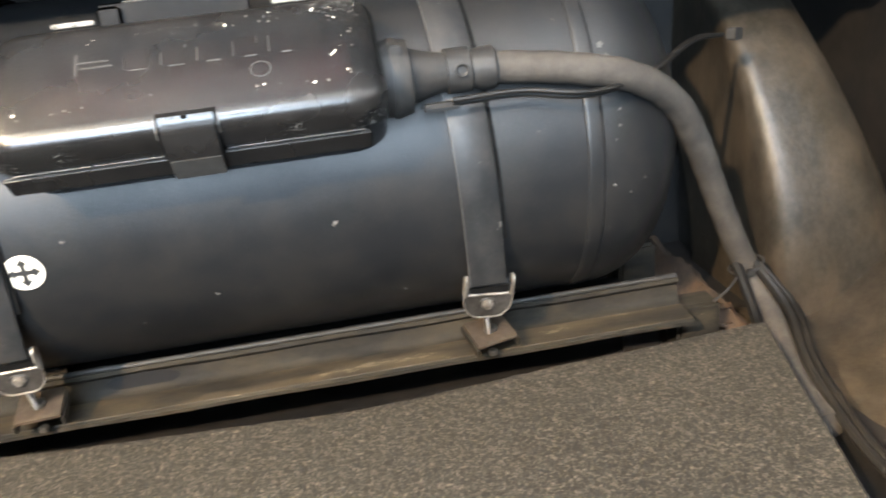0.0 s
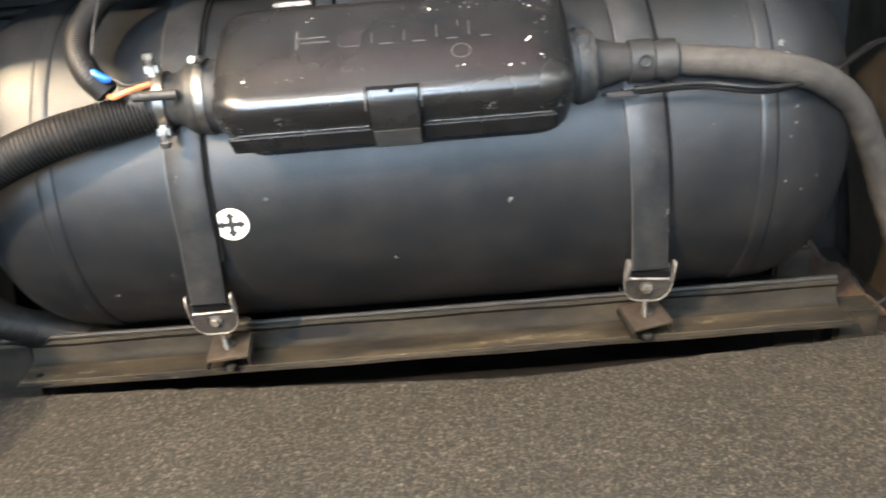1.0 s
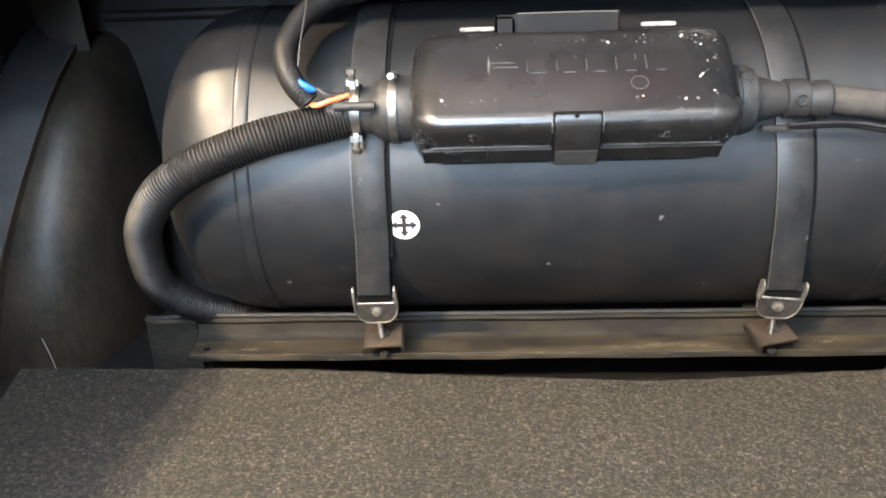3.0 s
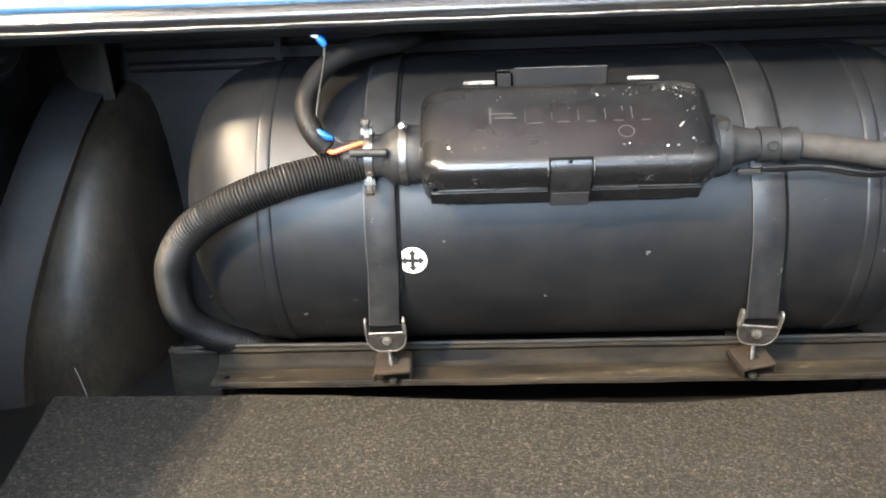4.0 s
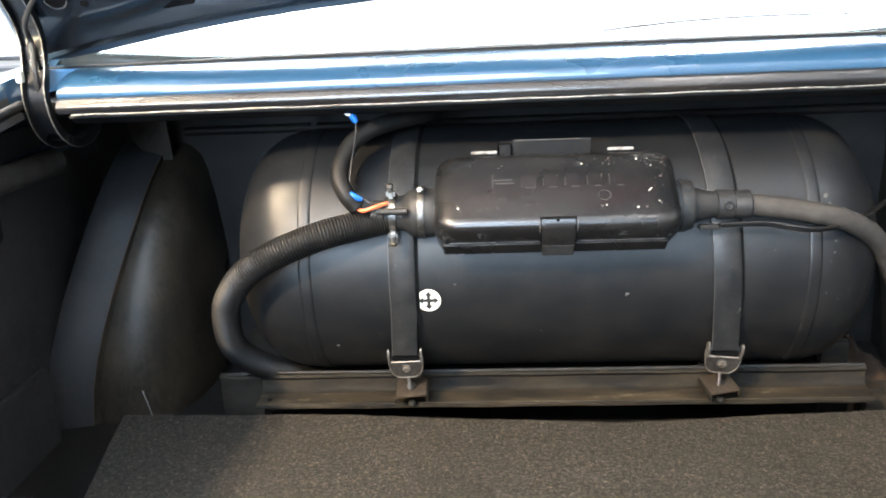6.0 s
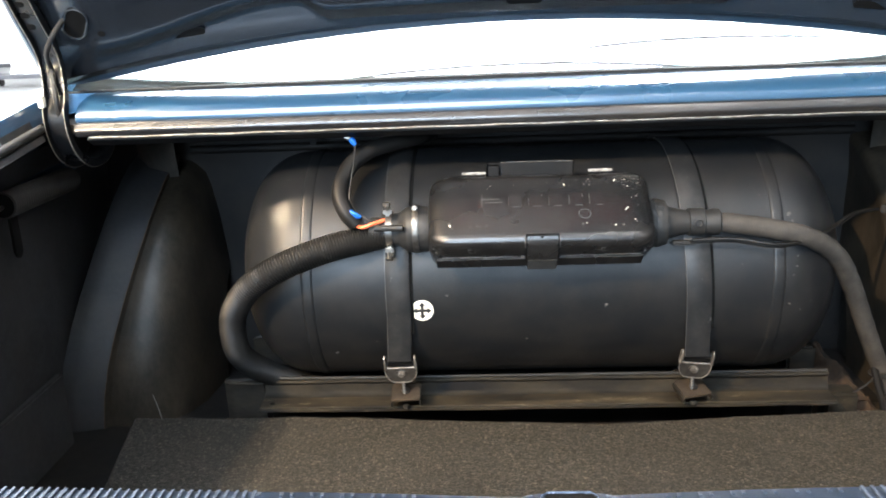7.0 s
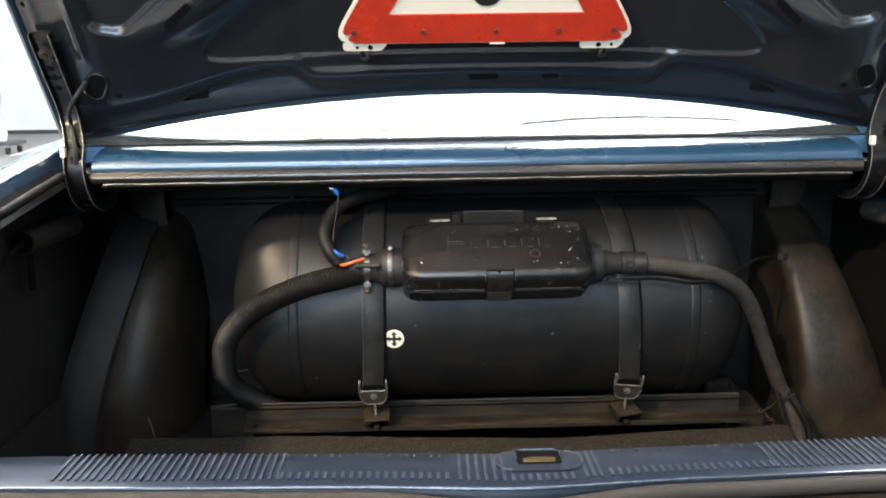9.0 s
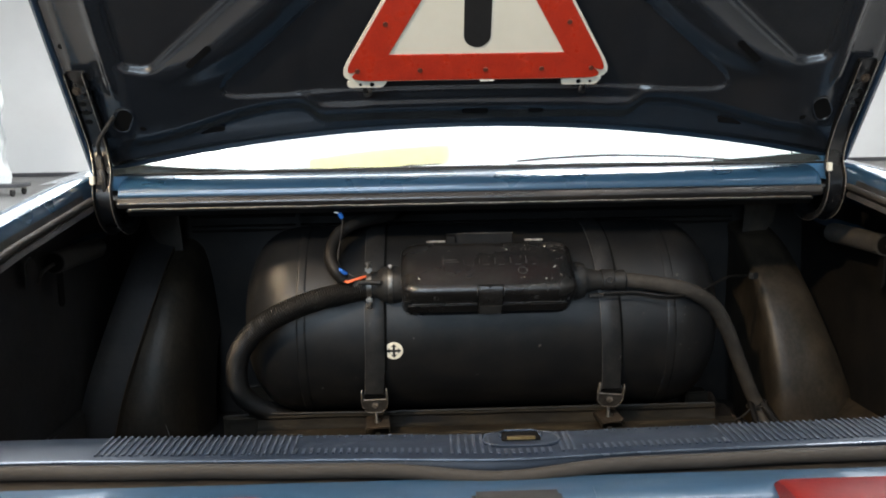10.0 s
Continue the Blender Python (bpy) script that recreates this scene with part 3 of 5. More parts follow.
for k in range(nx + 1):
    x = XC - 0.60 + 1.20 * k / nx
    dip = math.exp(-((x - XC + 0.02) / 0.085) ** 2)
    seal.append((x, -0.6405 - 0.006 * dip + sill_y(x), 0.7440 - 0.005 * dip + 0.0007 * math.sin(x * 31)))
part("rear_seal", bm_tube(seal, 0.0074, 12), SEALG, car, "flattened grey rubber weather strip, sagging below the lock")
part("sill_flange", bm_prism([(-0.6100, 0.736), (-0.6100, 0.726), (-0.656, 0.723), (-0.656, 0.728)], XC - 0.60, XC + 0.60), SEAL, car)
tail = [(-0.648, 0.7280), (-0.655, 0.7375), (-0.672, 0.7385), (-0.695, 0.7365), (-0.715, 0.728), (-0.735, 0.700), (-0.745, 0.62), (-0.74, 0.40), (-0.72, 0.40), (-0.72, 0.60), (-0.70, 0.70), (-0.66, 0.72)]
tail = [(y + 0.010, z + 0.001) for y, z in tail]
part("tail_panel", bm_prism(tail, XC - 0.76, XC + 0.76), TAILB, car, "dusty blue painted tail panel")
part("pressing", bm_prism([(-0.674, 0.7360), (-0.674, 0.7396), (-0.6855, 0.7388), (-0.7058, 0.7301), (-0.7262, 0.7016), (-0.718, 0.700), (-0.700, 0.726), (-0.684, 0.734)], 0.035, 0.215), TAILB, car)
part("plate_lamp", bm_box((-0.040, -0.715, 0.7305), (0.084, 0.060, 0.028), 0.004), RUBBER, car, "black plastic number plate lamp")
for side in (-1, 1):
    lens = []
    for k in range(41):
        e = -1 + 2 * k / 40
        f = (1 - abs(e) ** 14) ** (1 / 7) if abs(e) < 1 else 0.0
        x = XC + side * 0.490 + 0.25 * (1 if e > 0 else -1) * abs(math.sin(e * math.pi / 2))
        lens.append([(x, -0.718 + 0.0425 * q * (0.55 + 0.45 * f), 0.6945 + 0.0015 * side + 0.055 * w * (0.62 + 0.38 * f)) for q, w in [(math.copysign(abs(math.cos(a)) ** 0.45, math.cos(a)), math.copysign(abs(math.sin(a)) ** 0.45, math.sin(a))) for a in [2 * math.pi * i / 36 for i in range(36)]]])
    part("tail_light", bm_grid(lens, close_v=True, cap=True), REDLENS, car, "red plastic tail light with rounded corners")

# moulded ribs of the sill plate: broad ones at the sides and at the lock, short ones along both edges
RIBZ = 0.7540


def rib(x, y, w, l):
    """One moulded rib, worn bright on top."""
    return bm_box((0, 0, 0), (w, l, 0.0013), 0.0004)


rib_me = finish("rib", rib(0, 0, 0.0030, 0.054), SILLRIB, sill)
rib_me.location = (XC - 0.427, -0.594 + sill_y(XC - 0.427), RIBZ)
short_me = finish("rib", rib(0, 0, 0.0034, 0.014), SILLRIB, sill)
short_me.location = (XC - 0.222, -0.6140 + sill_y(XC - 0.222), RIBZ)
tiny_me = finish("rib", rib(0, 0, 0.0030, 0.005), SILLRIB, sill)
tiny_me.location = (XC - 0.222, -0.5690 + sill_y(XC - 0.222) * 0.85, RIBZ - 0.0004)


def rib_copy(src, x, y, z=RIBZ):
    o = src.copy()
    scene.collection.objects.link(o)
    o.location, o.rotation_euler = (x, y + sill_y(x), z), (0, 0, radians(rng.uniform(-0.7, 0.7)))


rng = random.Random(4)
for side in (-1, 1):
    for k in range(29):
        if k or side > 0:
            rib_copy(rib_me, XC + side * (0.427 - 0.0072 * k), -0.594)
    for k in range(20):
        x = XC + side * (0.222 - 0.0078 * k)
        if k or side > 0:
            rib_copy(short_me, x, -0.6140)
            if k % 3 != 1:
                rib_copy(tiny_me, x + 0.002, -0.5690 - 0.15 * sill_y(x), RIBZ - 0.0004)
for k in range(6):
    rib_copy(rib_me, -0.097 + 0.0078 * k, -0.594)
for k in range(3):
    rib_copy(rib_me, 0.016 + 0.0064 * k, -0.594)
for k in range(8):
    rib_copy(short_me, -0.050 + 0.0076 * k, -0.6165)
# striker pocket in the sill: a raised boss round a dark mouth with a bare lip
lockx = -0.0235
LK = Matrix.Translation((lockx, -0.583, 0.7528))
part("lock_boss", bm_outline(oblong(0.086, 0.042), LK, 0.0018, 0.0008), SILL, sill)
part("lock_pocket", bm_outline(rounded([(-0.0205, -0.011), (0.0205, -0.011), (0.0205, 0.009), (0.016, 0.016), (-0.016, 0.016), (-0.0205, 0.009)], 0.003), LK @ Matrix.Translation((0, 0.004, 0.0014)), 0.0012), DARK, sill, "dark pocket of the boot lock")
part("striker", bm_outline(rounded([(-0.0150, -0.0060), (0.0150, -0.0060), (0.0150, -0.001), (0.006, 0.0025), (-0.006, 0.0025), (-0.0150, -0.001)], 0.002), LK @ Matrix.Translation((0, -0.001, 0.0022)) @ pose(0, 0, 0, -10), 0.0026, 0.0009), BRASS, sill, "yellowed zinc striker of the boot lock")
part("pocket_rim", bm_tube([LK @ Vector(q) for q in ((-0.0215, 0.002, 0.0030), (-0.0205, 0.014, 0.0034), (-0.016, 0.0195, 0.0036), (0.016, 0.0195, 0.0036), (0.0205, 0.014, 0.0034), (0.0215, 0.002, 0.0030))], 0.0011, 8), SILLE, sill, "bare bright lip")
for sg in (-1, 1):
    arc = [LK @ Vector((sg * (0.024 + 0.017 * math.sin(radians(a))), 0.018 * math.cos(radians(a)), 0.0020)) for a in range(10, 171, 16)]
    part("boss_ridge", bm_tube(arc, 0.0010, 8), SILLRIB, sill)

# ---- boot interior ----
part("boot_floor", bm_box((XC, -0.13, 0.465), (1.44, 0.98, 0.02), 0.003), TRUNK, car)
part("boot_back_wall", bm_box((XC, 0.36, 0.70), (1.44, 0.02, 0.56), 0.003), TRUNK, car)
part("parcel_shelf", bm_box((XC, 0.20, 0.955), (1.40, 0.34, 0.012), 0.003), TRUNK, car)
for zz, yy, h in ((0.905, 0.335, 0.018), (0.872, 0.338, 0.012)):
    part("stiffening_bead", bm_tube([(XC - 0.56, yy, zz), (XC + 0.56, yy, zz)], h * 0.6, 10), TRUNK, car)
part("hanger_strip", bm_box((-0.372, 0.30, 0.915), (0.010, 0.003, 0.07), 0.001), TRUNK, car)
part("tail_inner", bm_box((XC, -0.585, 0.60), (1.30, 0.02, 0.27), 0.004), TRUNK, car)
for side in (-1, 1):
    # side wall, bulging a little
    rows = []
    for j in range(13):
        y = -0.60 + 0.96 * j / 12
        rows.append([(XC + side * (0.718 + 0.004 * math.sin(y * 9 + z * 7) - 0.06 * smoothstep(0.900, 0.95, z)), y, z) for z in [0.46 + 0.46 * i / 10 for i in range(11)]])
    # left wall lit, right wall shaded, by choice of paint colour
    part("side_wall", bm_grid(rows), SIDELIT if side < 0 else TRUNK, car, "dusty grey-black inner side of the wing")
    # wheel housing: flange against the wall, then a rounded dome
    rows = []
    for k in range(29):
        a = radians(-18 + 200 * k / 28)
        ring = []
        lean = 0.075 * smoothstep(0.0, 1.0, math.sin(a))
        for x, dr, k2 in ((0.730, 0.004, 1), (0.712, 0.022, 1), (0.690, 0.029, 1), (0.662, 0.028, 1), (0.646, 0.027, 0.9), (0.630, 0.026, 0.75), (0.612, 0.025, 0.6), (0.596, 0.023, 0.45), (0.582, 0.019, 0.3), (0.573, 0.012, 0.2), (0.567, 0.001, 0.1), (0.564, -0.015, 0.04), (0.562, -0.040, 0), (0.560, -0.09, 0), (0.558, -0.18, 0)) if side > 0 else ((0.730, 0.030, 1), (0.712, 0.034, 1), (0.700, 0.030, 1), (0.662, 0.020, 1), (0.654, 0.012, 0.9), (0.640, 0.013, 0.8), (0.612, 0.013, 0.6), (0.584, 0.006, 0.4), (0.560, -0.008, 0.25), (0.541, -0.032, 0.1), (0.526, -0.075, 0), (0.516, -0.17, 0)):
            ry, rz = 0.285 + dr, 0.385 + dr
            ring.append((XC + side * (x - lean * k2), min(0.352, 0.385 - ry * math.cos(a)), 0.455 + rz * math.sin(a)))
        rows.append(ring)
    arch = part("wheel_housing", bm_grid([r[3 if side < 0 else 0:] for r in rows]), LINER, car, "dusty scratched dark brown wheel housing")
    if side < 0:
        part("flange", bm_grid([r[:4] for r in rows]), FLANGE, arch, "blue-grey painted flange of the wheel housing")
        part("rusty_seam", bm_tube([Vector(r[3]) + Vector((-side * 0.0006, -0.0006, 0)) for r in rows], 0.0011, 6), RUSTO, arch, "rusty seam")
    # gusset above the wheel housing
    part("gusset", bm_outline([(side * q, z) for q, z in ((0.634, 0.869), (0.605, 0.833), (0.569, 0.820), (0.577, 0.948), (0.648, 0.948))], basis(Vector((XC, 0.300, 0)), Vector((1, 0, 0)), Vector((0, 0, 1)), Vector((0, -1, 0))), 0.004, 0.0008), LINER, car, "dusty brown gusset plate")
    # lower side board
    if side < 0:
        part("side_board", bm_box((XC + side * 0.696, -0.26, 0.52), (0.012, 0.60, 0.14), 0.003), SIDELIT, car)
    # spring cover: ribbed tube beside the hinge
    sx = XC + side * 0.690
    tube = part("spring_cover", bm_ribbed([(sx, -0.035, 0.866), (sx, 0.06, 0.865), (sx - side * 0.002, 0.150, 0.864)], 0.0185, 0.0170, 0.0062, 20), SPRINGC, car, "ribbed black plastic spring cover")
    part("spring_hook", bm_tube(spline([(sx, -0.02, 0.866), (sx, -0.060, 0.862), (sx - side * 0.004, -0.095, 0.858), (sx - side * 0.006, -0.110, 0.846)], 16), 0.0030, 8), BUCKLE, tube, "bare spring wire")
    part("open_mouth", bm_disc((sx, -0.0365, 0.8660), (0, -1, 0.01), 0.0160, 0.001, 20), DARK, tube)
    part("bracket", bm_outline(rounded([(-0.018, -0.022), (0.012, -0.018), (0.020, 0.010), (0.004, 0.026), (-0.014, 0.018)], 0.005), basis(Vector((sx + side * 0.006, -0.112, 0.862)), Vector((0, 1, 0)), Vector((0, 0, 1)), Vector((1, 0, 0))), 0.003, 0.0006), FLANGE, car, "dusty spring bracket")
    part("tab", bm_outline(oblong(0.018, 0.07), basis(Vector((XC + side * 0.690, -0.022, 0.825)), Vector((0, 1, 0)), Vector((0, 0, 1)), Vector((1, 0, 0))), 0.004, 0.001), TRUNK, car)

# brown liner in the corner between the floor and the side wall
rows = []
for j in range(15):
    y = 0.128 - 0.66 * j / 14
    rows.append([(0.505 + 0.165 * i / 10, y, 0.4765 + 0.085 * (i / 10) ** 2.2 + 0.003 * math.sin(y * 14 + i)) for i in range(11)])
part("corner_liner", bm_grid(rows), LINER, car, "dusty brown liner in the corner of the boot")

# ---- boot lid, open at about 54 degrees ----
lid = part("boot_lid", bm_box((XC, -0.36, 1.62), (0.2, 0.01, 0.02), 0.002), LIDP, car, "open boot lid with dark painted inner frame")
LO, LU, LS = Vector((XC + 0.008, 0.045, 1.03)), Vector((1, 0, 0)), Vector((0, -0.588, 0.809))
LN = LU.cross(LS)
LIDM = basis(LO, LU, LS, LN)
LEN = 0.74


def camber(u):
    return 0.04 * (1 - (u / 0.64) ** 2)


def lid_s0(u):
    return -0.054 + 0.063 * (1 - (u / 0.64) ** 2)


def lid_pt(u, s, h):
    """h: metres from the inner frame towards the camera's side."""
    return LIDM @ Vector((u * 1.045, s, h - camber(u)))


def poly_dist(u, s, poly):
    """Signed distance to a closed outline, negative inside."""
    best, inside = 9.0, False
    for i in range(len(poly)):
        (ax, ay), (bx, by) = poly[i - 1], poly[i]
        dx, dy = bx - ax, by - ay
        k = max(0, min(1, ((u - ax) * dx + (s - ay) * dy) / (dx * dx + dy * dy)))
        best = min(best, math.hypot(u - ax - k * dx, s - ay - k * dy))
        if (ay > s) != (by > s) and u < (bx - ax) * (s - ay) / (by - ay) + ax:
            inside = not inside
    return -best if inside else best


MID = rounded([(-0.436, 0.097), (0.436, 0.097), (0.05, 0.435), (-0.05, 0.435)], 0.028, 6)
WEST = rounded([(-0.546, 0.166), (-0.502, 0.156), (-0.10, 0.505), (-0.10, 0.64), (-0.546, 0.64)], [0.020, 0.030, 0.03, 0.03, 0.03], 6)
EAST = [(-u, s) for u, s in reversed(WEST)]


def lid_crease(u):
    """Ridge above the flat lower band; it climbs from the corners and dips between the two clips."""
    a = abs(u)
    high = 0.095 - 0.058 * smoothstep(0.30, 0.56, a) - 0.03 * smoothstep(0.54, 0.62, a)
    return high - 0.029 * (1 - smoothstep(0.245, 0.285, a))


def lid_height(u, s):
    a = abs(u)
    e = min(0.64 - a, s - lid_s0(u), LEN - s)
    h = -0.036 + 0.005 * smoothstep(0.001, 0.004, e) + 0.013 * smoothstep(0.013, 0.021, e)
    q = s - lid_crease(u)
    edge = smoothstep(0.03, 0.10, 0.64 - a)
    h += 0.012 * smoothstep(-0.040, -0.002, q) * edge
    h -= 0.005 * smoothstep(0.000, 0.016, q) * (1 - smoothstep(0.26, 0.30, a))
    # pockets of the two clips
    h -= 0.0015 * smoothstep(1.0, 0.35, math.hypot((a - 0.205) / 0.048, (s - 0.084) / 0.020))
    dm, dw = poly_dist(u, s, MID), poly_dist(u, s, WEST if u < 0 else EAST)
    h -= 0.0045 * smoothstep(0.0030, -0.0060, dm)
    h -= 0.0110 * smoothstep(0.007, -0.007, dw)
    if dm > 0 and dw > 0:
        # diagonal rib between the panels
        h += 0.017 * (4 * dm * dw / (dm + dw) ** 2) ** 1.4 * smoothstep(0.10, 0.20, s) * smoothstep(0.15, 0.08, dm + dw)
    # upright wall beside the hinge
    h += 0.006 * math.exp(-((a - 0.566) / 0.006) ** 2) * smoothstep(0.10, 0.15, s)
    return h


rows = []
for i in range(341):
    u = -0.64 + 1.28 * i / 340
    s0 = lid_s0(u)
    rows.append([lid_pt(u, s0 + (LEN - s0) * (j / 250) ** 1.3, lid_height(u, s0 + (LEN - s0) * (j / 250) ** 1.3)) for j in range(251)])
frame_ob = part("inner_frame", bm_grid(rows), LIDP, lid, "black-blue pressed steel inner frame")
frame_ob.data.materials.append(LIDR)
back = LIDM.inverted()
for f in frame_ob.data.polygons:
    q = back @ f.center
    if min(poly_dist(q.x / 1.045, q.y, pp) for pp in (MID, WEST, EAST)) < -0.0050:
        f.material_index = 1
skin = [[lid_pt(-0.65 + 1.30 * i / 40, lid_s0(-0.64 + 1.28 * i / 40) - 0.006 + (LEN + 0.01 - lid_s0(-0.64 + 1.28 * i / 40)) * j / 12, -0.044) for j in range(13)] for i in range(41)]
part("outer_skin", bm_grid(skin), BLUE, lid, "dark blue painted outer skin")
rim = [lid_pt(-0.645, LEN * (1 - k / 20), -0.037) for k in range(20)] + [lid_pt(-0.645 + 1.29 * k / 60, lid_s0(-0.64 + 1.28 * k / 60) - 0.003, -0.037) for k in range(61)] + [lid_pt(0.645, LEN * k / 20, -0.037) for k in range(1, 21)]
part("hem", bm_tube(rim, 0.0065, 8), HEM, lid, "folded blue painted edge")


def on_lid(u, s, h, turn=0.0):
    return Matrix.Translation(lid_pt(u, s, h)) @ basis(Vector(), LU, LS, LN) @ pose(0, 0, 0, 0, 0, turn)


for u, s, w, hh, turn in ((-0.432, 0.030, 0.046, 0.011, 8), (0.0, 0.054, 0.046, 0.010, 0), (0.10, 0.054, 0.026, 0.008, 0), (0.426, 0.030, 0.046, 0.011, -8), (-0.421, 0.188, 0.055, 0.010, 41), (0.414, 0.184, 0.055, 0.010, -41)):
    part("slot", bm_outline(oblong(w, hh), on_lid(u, s, lid_height(u, s) + 0.0005, turn), 0.0012), DARK, lid, "dark punched slot")
for side in (-1, 1):
    hole = bm_outline(oblong(0.026, 0.046), on_lid(side * 0.562, 0.068, lid_height(side * 0.562, 0.068) + 0.001, side * 28), 0.0015)
    part("cable_hole", hole, DARK, lid)
    ring = [on_lid(side * 0.562, 0.068, lid_height(side * 0.562, 0.068) + 0.002, side * 28) @ Vector((a, b, 0)) for a, b in oblong(0.028, 0.048)]
    part("hole_rim", bm_tube(ring + ring[:1], 0.0018, 6), LIDP, lid)
    for u, s in ((0.535, 0.050), (0.622, 0.205)):
        part("drain_hole", bm_outline(oblong(0.010, 0.008), on_lid(side * u, s, lid_height(side * u, s) + 0.0005), 0.001), DARK, lid)
    # hinge: channel plate screwed to the lid, then a goose-neck arm down into the boot
    hu = side * 0.606 - 0.004
    hp = [lid_pt(hu, 0.168, 0.004), lid_pt(hu, 0.10, 0.004), lid_pt(hu, 0.03, 0.004)]
    hx = XC + side * 0.612
    arm = hp + [Vector((hx + side * 0.004, 0.004, 1.012)), Vector((hx + side * 0.003, -0.010, 0.982)), Vector((hx + side * 0.001, -0.010, 0.948)), Vector((hx - side * 0.002, 0.006, 0.917)), Vector((hx - side * 0.006, 0.040, 0.900)), Vector((hx - side * 0.008, 0.085, 0.905)), Vector((hx - side * 0.008, 0.12, 0.930))]
    line = even(spline(arm, 60), 0.008)
    rows = []
    for p, t, a, b in frames_along(line):
        ax = Vector((1, 0, 0))
        nn = t.cross(ax).normalized()
        rows.append([p + ax * q - nn * w for q, w in ((-0.0150, 0.002), (-0.0150, 0.013), (-0.0135, 0.014), (0.0135, 0.014), (0.0150, 0.013), (0.0150, 0.002), (0.0130, 0.002), (0.0125, 0.010), (-0.0125, 0.010), (-0.0130, 0.002))])
    hinge = part("hinge", bm_grid(rows, close_v=True, cap=True), HINGE, lid, "glossy black goose-neck hinge arm")
    for off in (-0.0141, 0.0141):
        edge = []
        for p, t, a, b in frames_along(line):
            nn = t.cross(Vector((1, 0, 0))).normalized()
            edge.append(p + Vector((off, 0, 0)) - nn * 0.0016)
        part("worn_or_lit_edge", bm_tube(edge, 0.0009, 6), NUTS, hinge, "rubbed bright edge of the arm")
    for s in (0.140,):
        bolt("bolt", lid_pt(hu, s, 0.006), LN, 0.0055, 0.006, hinge, PLATE, label="worn hinge bolt")
    for s in (0.115, 0.098, 0.080):
        part("plug", bm_outline(oblong(0.012, 0.008), on_lid(hu + 0.002, s, 0.006), 0.001), DARK, hinge)
    part("clip", bm_box((hx - 0.014, -0.012, 0.998), (0.007, 0.010, 0.014), 0.001), WHITE, hinge, "white plastic clip")
cab = spline([lid_pt(-0.575, 0.075, -0.01), lid_pt(-0.583, 0.07, 0.012), lid_pt(-0.600, 0.045, 0.018), lid_pt(-0.606, 0.015, 0.016), Vector((XC - 0.612, 0.000, 1.005)), Vector((XC - 0.614, 0.004, 0.97))], 30)
part("lid_cable", bm_tube(cab, 0.0035, 8), RUBBER, lid, "thin black cable into the lid")

# ---- warning triangle fixed inside the lid ----
tri = thing("warning_triangle", "red reflective warning triangle with white field clipped inside the boot lid", "warning triangle")
TM = Matrix.Translation(LIDM @ Vector((-0.003, 0.137, -0.024))) @ basis(Vector(), LU, LS, LN)
W, H = 0.452, 0.395


def tri_pts(inset):
    d = inset * math.sqrt(3)
    return [(-W / 2 + d, inset), (W / 2 - d, inset), (0, H - 2 * inset)]


part("back_plate", bm_outline(rounded(tri_pts(0.0), 0.022), TM, 0.008, 0.001), WHITE, tri, "white plastic backing")
part("white_field", bm_outline(tri_pts(0.050), TM @ Matrix.Translation((0, 0, 0.0085)), 0.001), WHITE, tri)
o3, i3 = tri_pts(0.0035), tri_pts(0.050)
for k in range(3):
    a, b, c, d = o3[k], o3[(k + 1) % 3], i3[(k + 1) % 3], i3[k]
    strip = rounded([a, b, c, d], [0.016, 0.016, 0.0, 0.0], 5)
    part("reflector", bm_outline(strip, TM @ Matrix.Translation((0, 0, 0.0085)), 0.0035, 0.0006), REFLECT, tri, "red prismatic reflector strip")
part("exclamation_bar", bm_outline(oblong(0.042, 0.16), TM @ Matrix.Translation((0, 0.142, 0.0096)), 0.0012), INK, tri, "black warning bar on the white field")
for u in (-0.19, -0.09, 0.015, 0.105, 0.185):
    part("rivet", bm_disc(TM @ Vector((u, 0.022, 0.012)), LN, 0.0042, 0.002, 12), RIVET, tri)
for sgn in (-1, 1):
    for k in range(1, 4):
        q = k / 4
        part("rivet", bm_disc(TM @ Vector((sgn * (0.181 * (1 - q) + 0.006), 0.030 + 0.30 * q, 0.012)), LN, 0.0042, 0.002, 12), RIVET, tri)
    foot = part("foot", bm_outline(rounded([(-0.034, -0.010), (0.022, -0.010), (0.034, 0.004), (-0.034, 0.004)], 0.006), TM @ Matrix.Translation((sgn * 0.174, -0.002, 0.004)), 0.004, 0.0008), WHITE, tri)
    for u, r in ((-0.006, 0.004), (0.013, 0.0025)):
        part("hole", bm_disc(TM @ Vector((sgn * 0.174 + u * sgn, -0.006, 0.008)), LN, r, 0.0006, 12), DARK, foot)
    part("clip", bm_tube(spline([TM @ Vector((sgn * 0.175, -0.012, 0.004)), TM @ Vector((sgn * 0.172, -0.022, 0.010)), TM @ Vector((sgn * 0.180, -0.030, 0.002)), TM @ Vector((sgn * 0.182, -0.028, -0.012))], 14), 0.003, 8), RUBBER, tri)
part("label_tag", bm_box(TM @ Vector((0.018, 0.001, 0.010)), (0.022, 0.002, 0.004)), WHITE, tri)

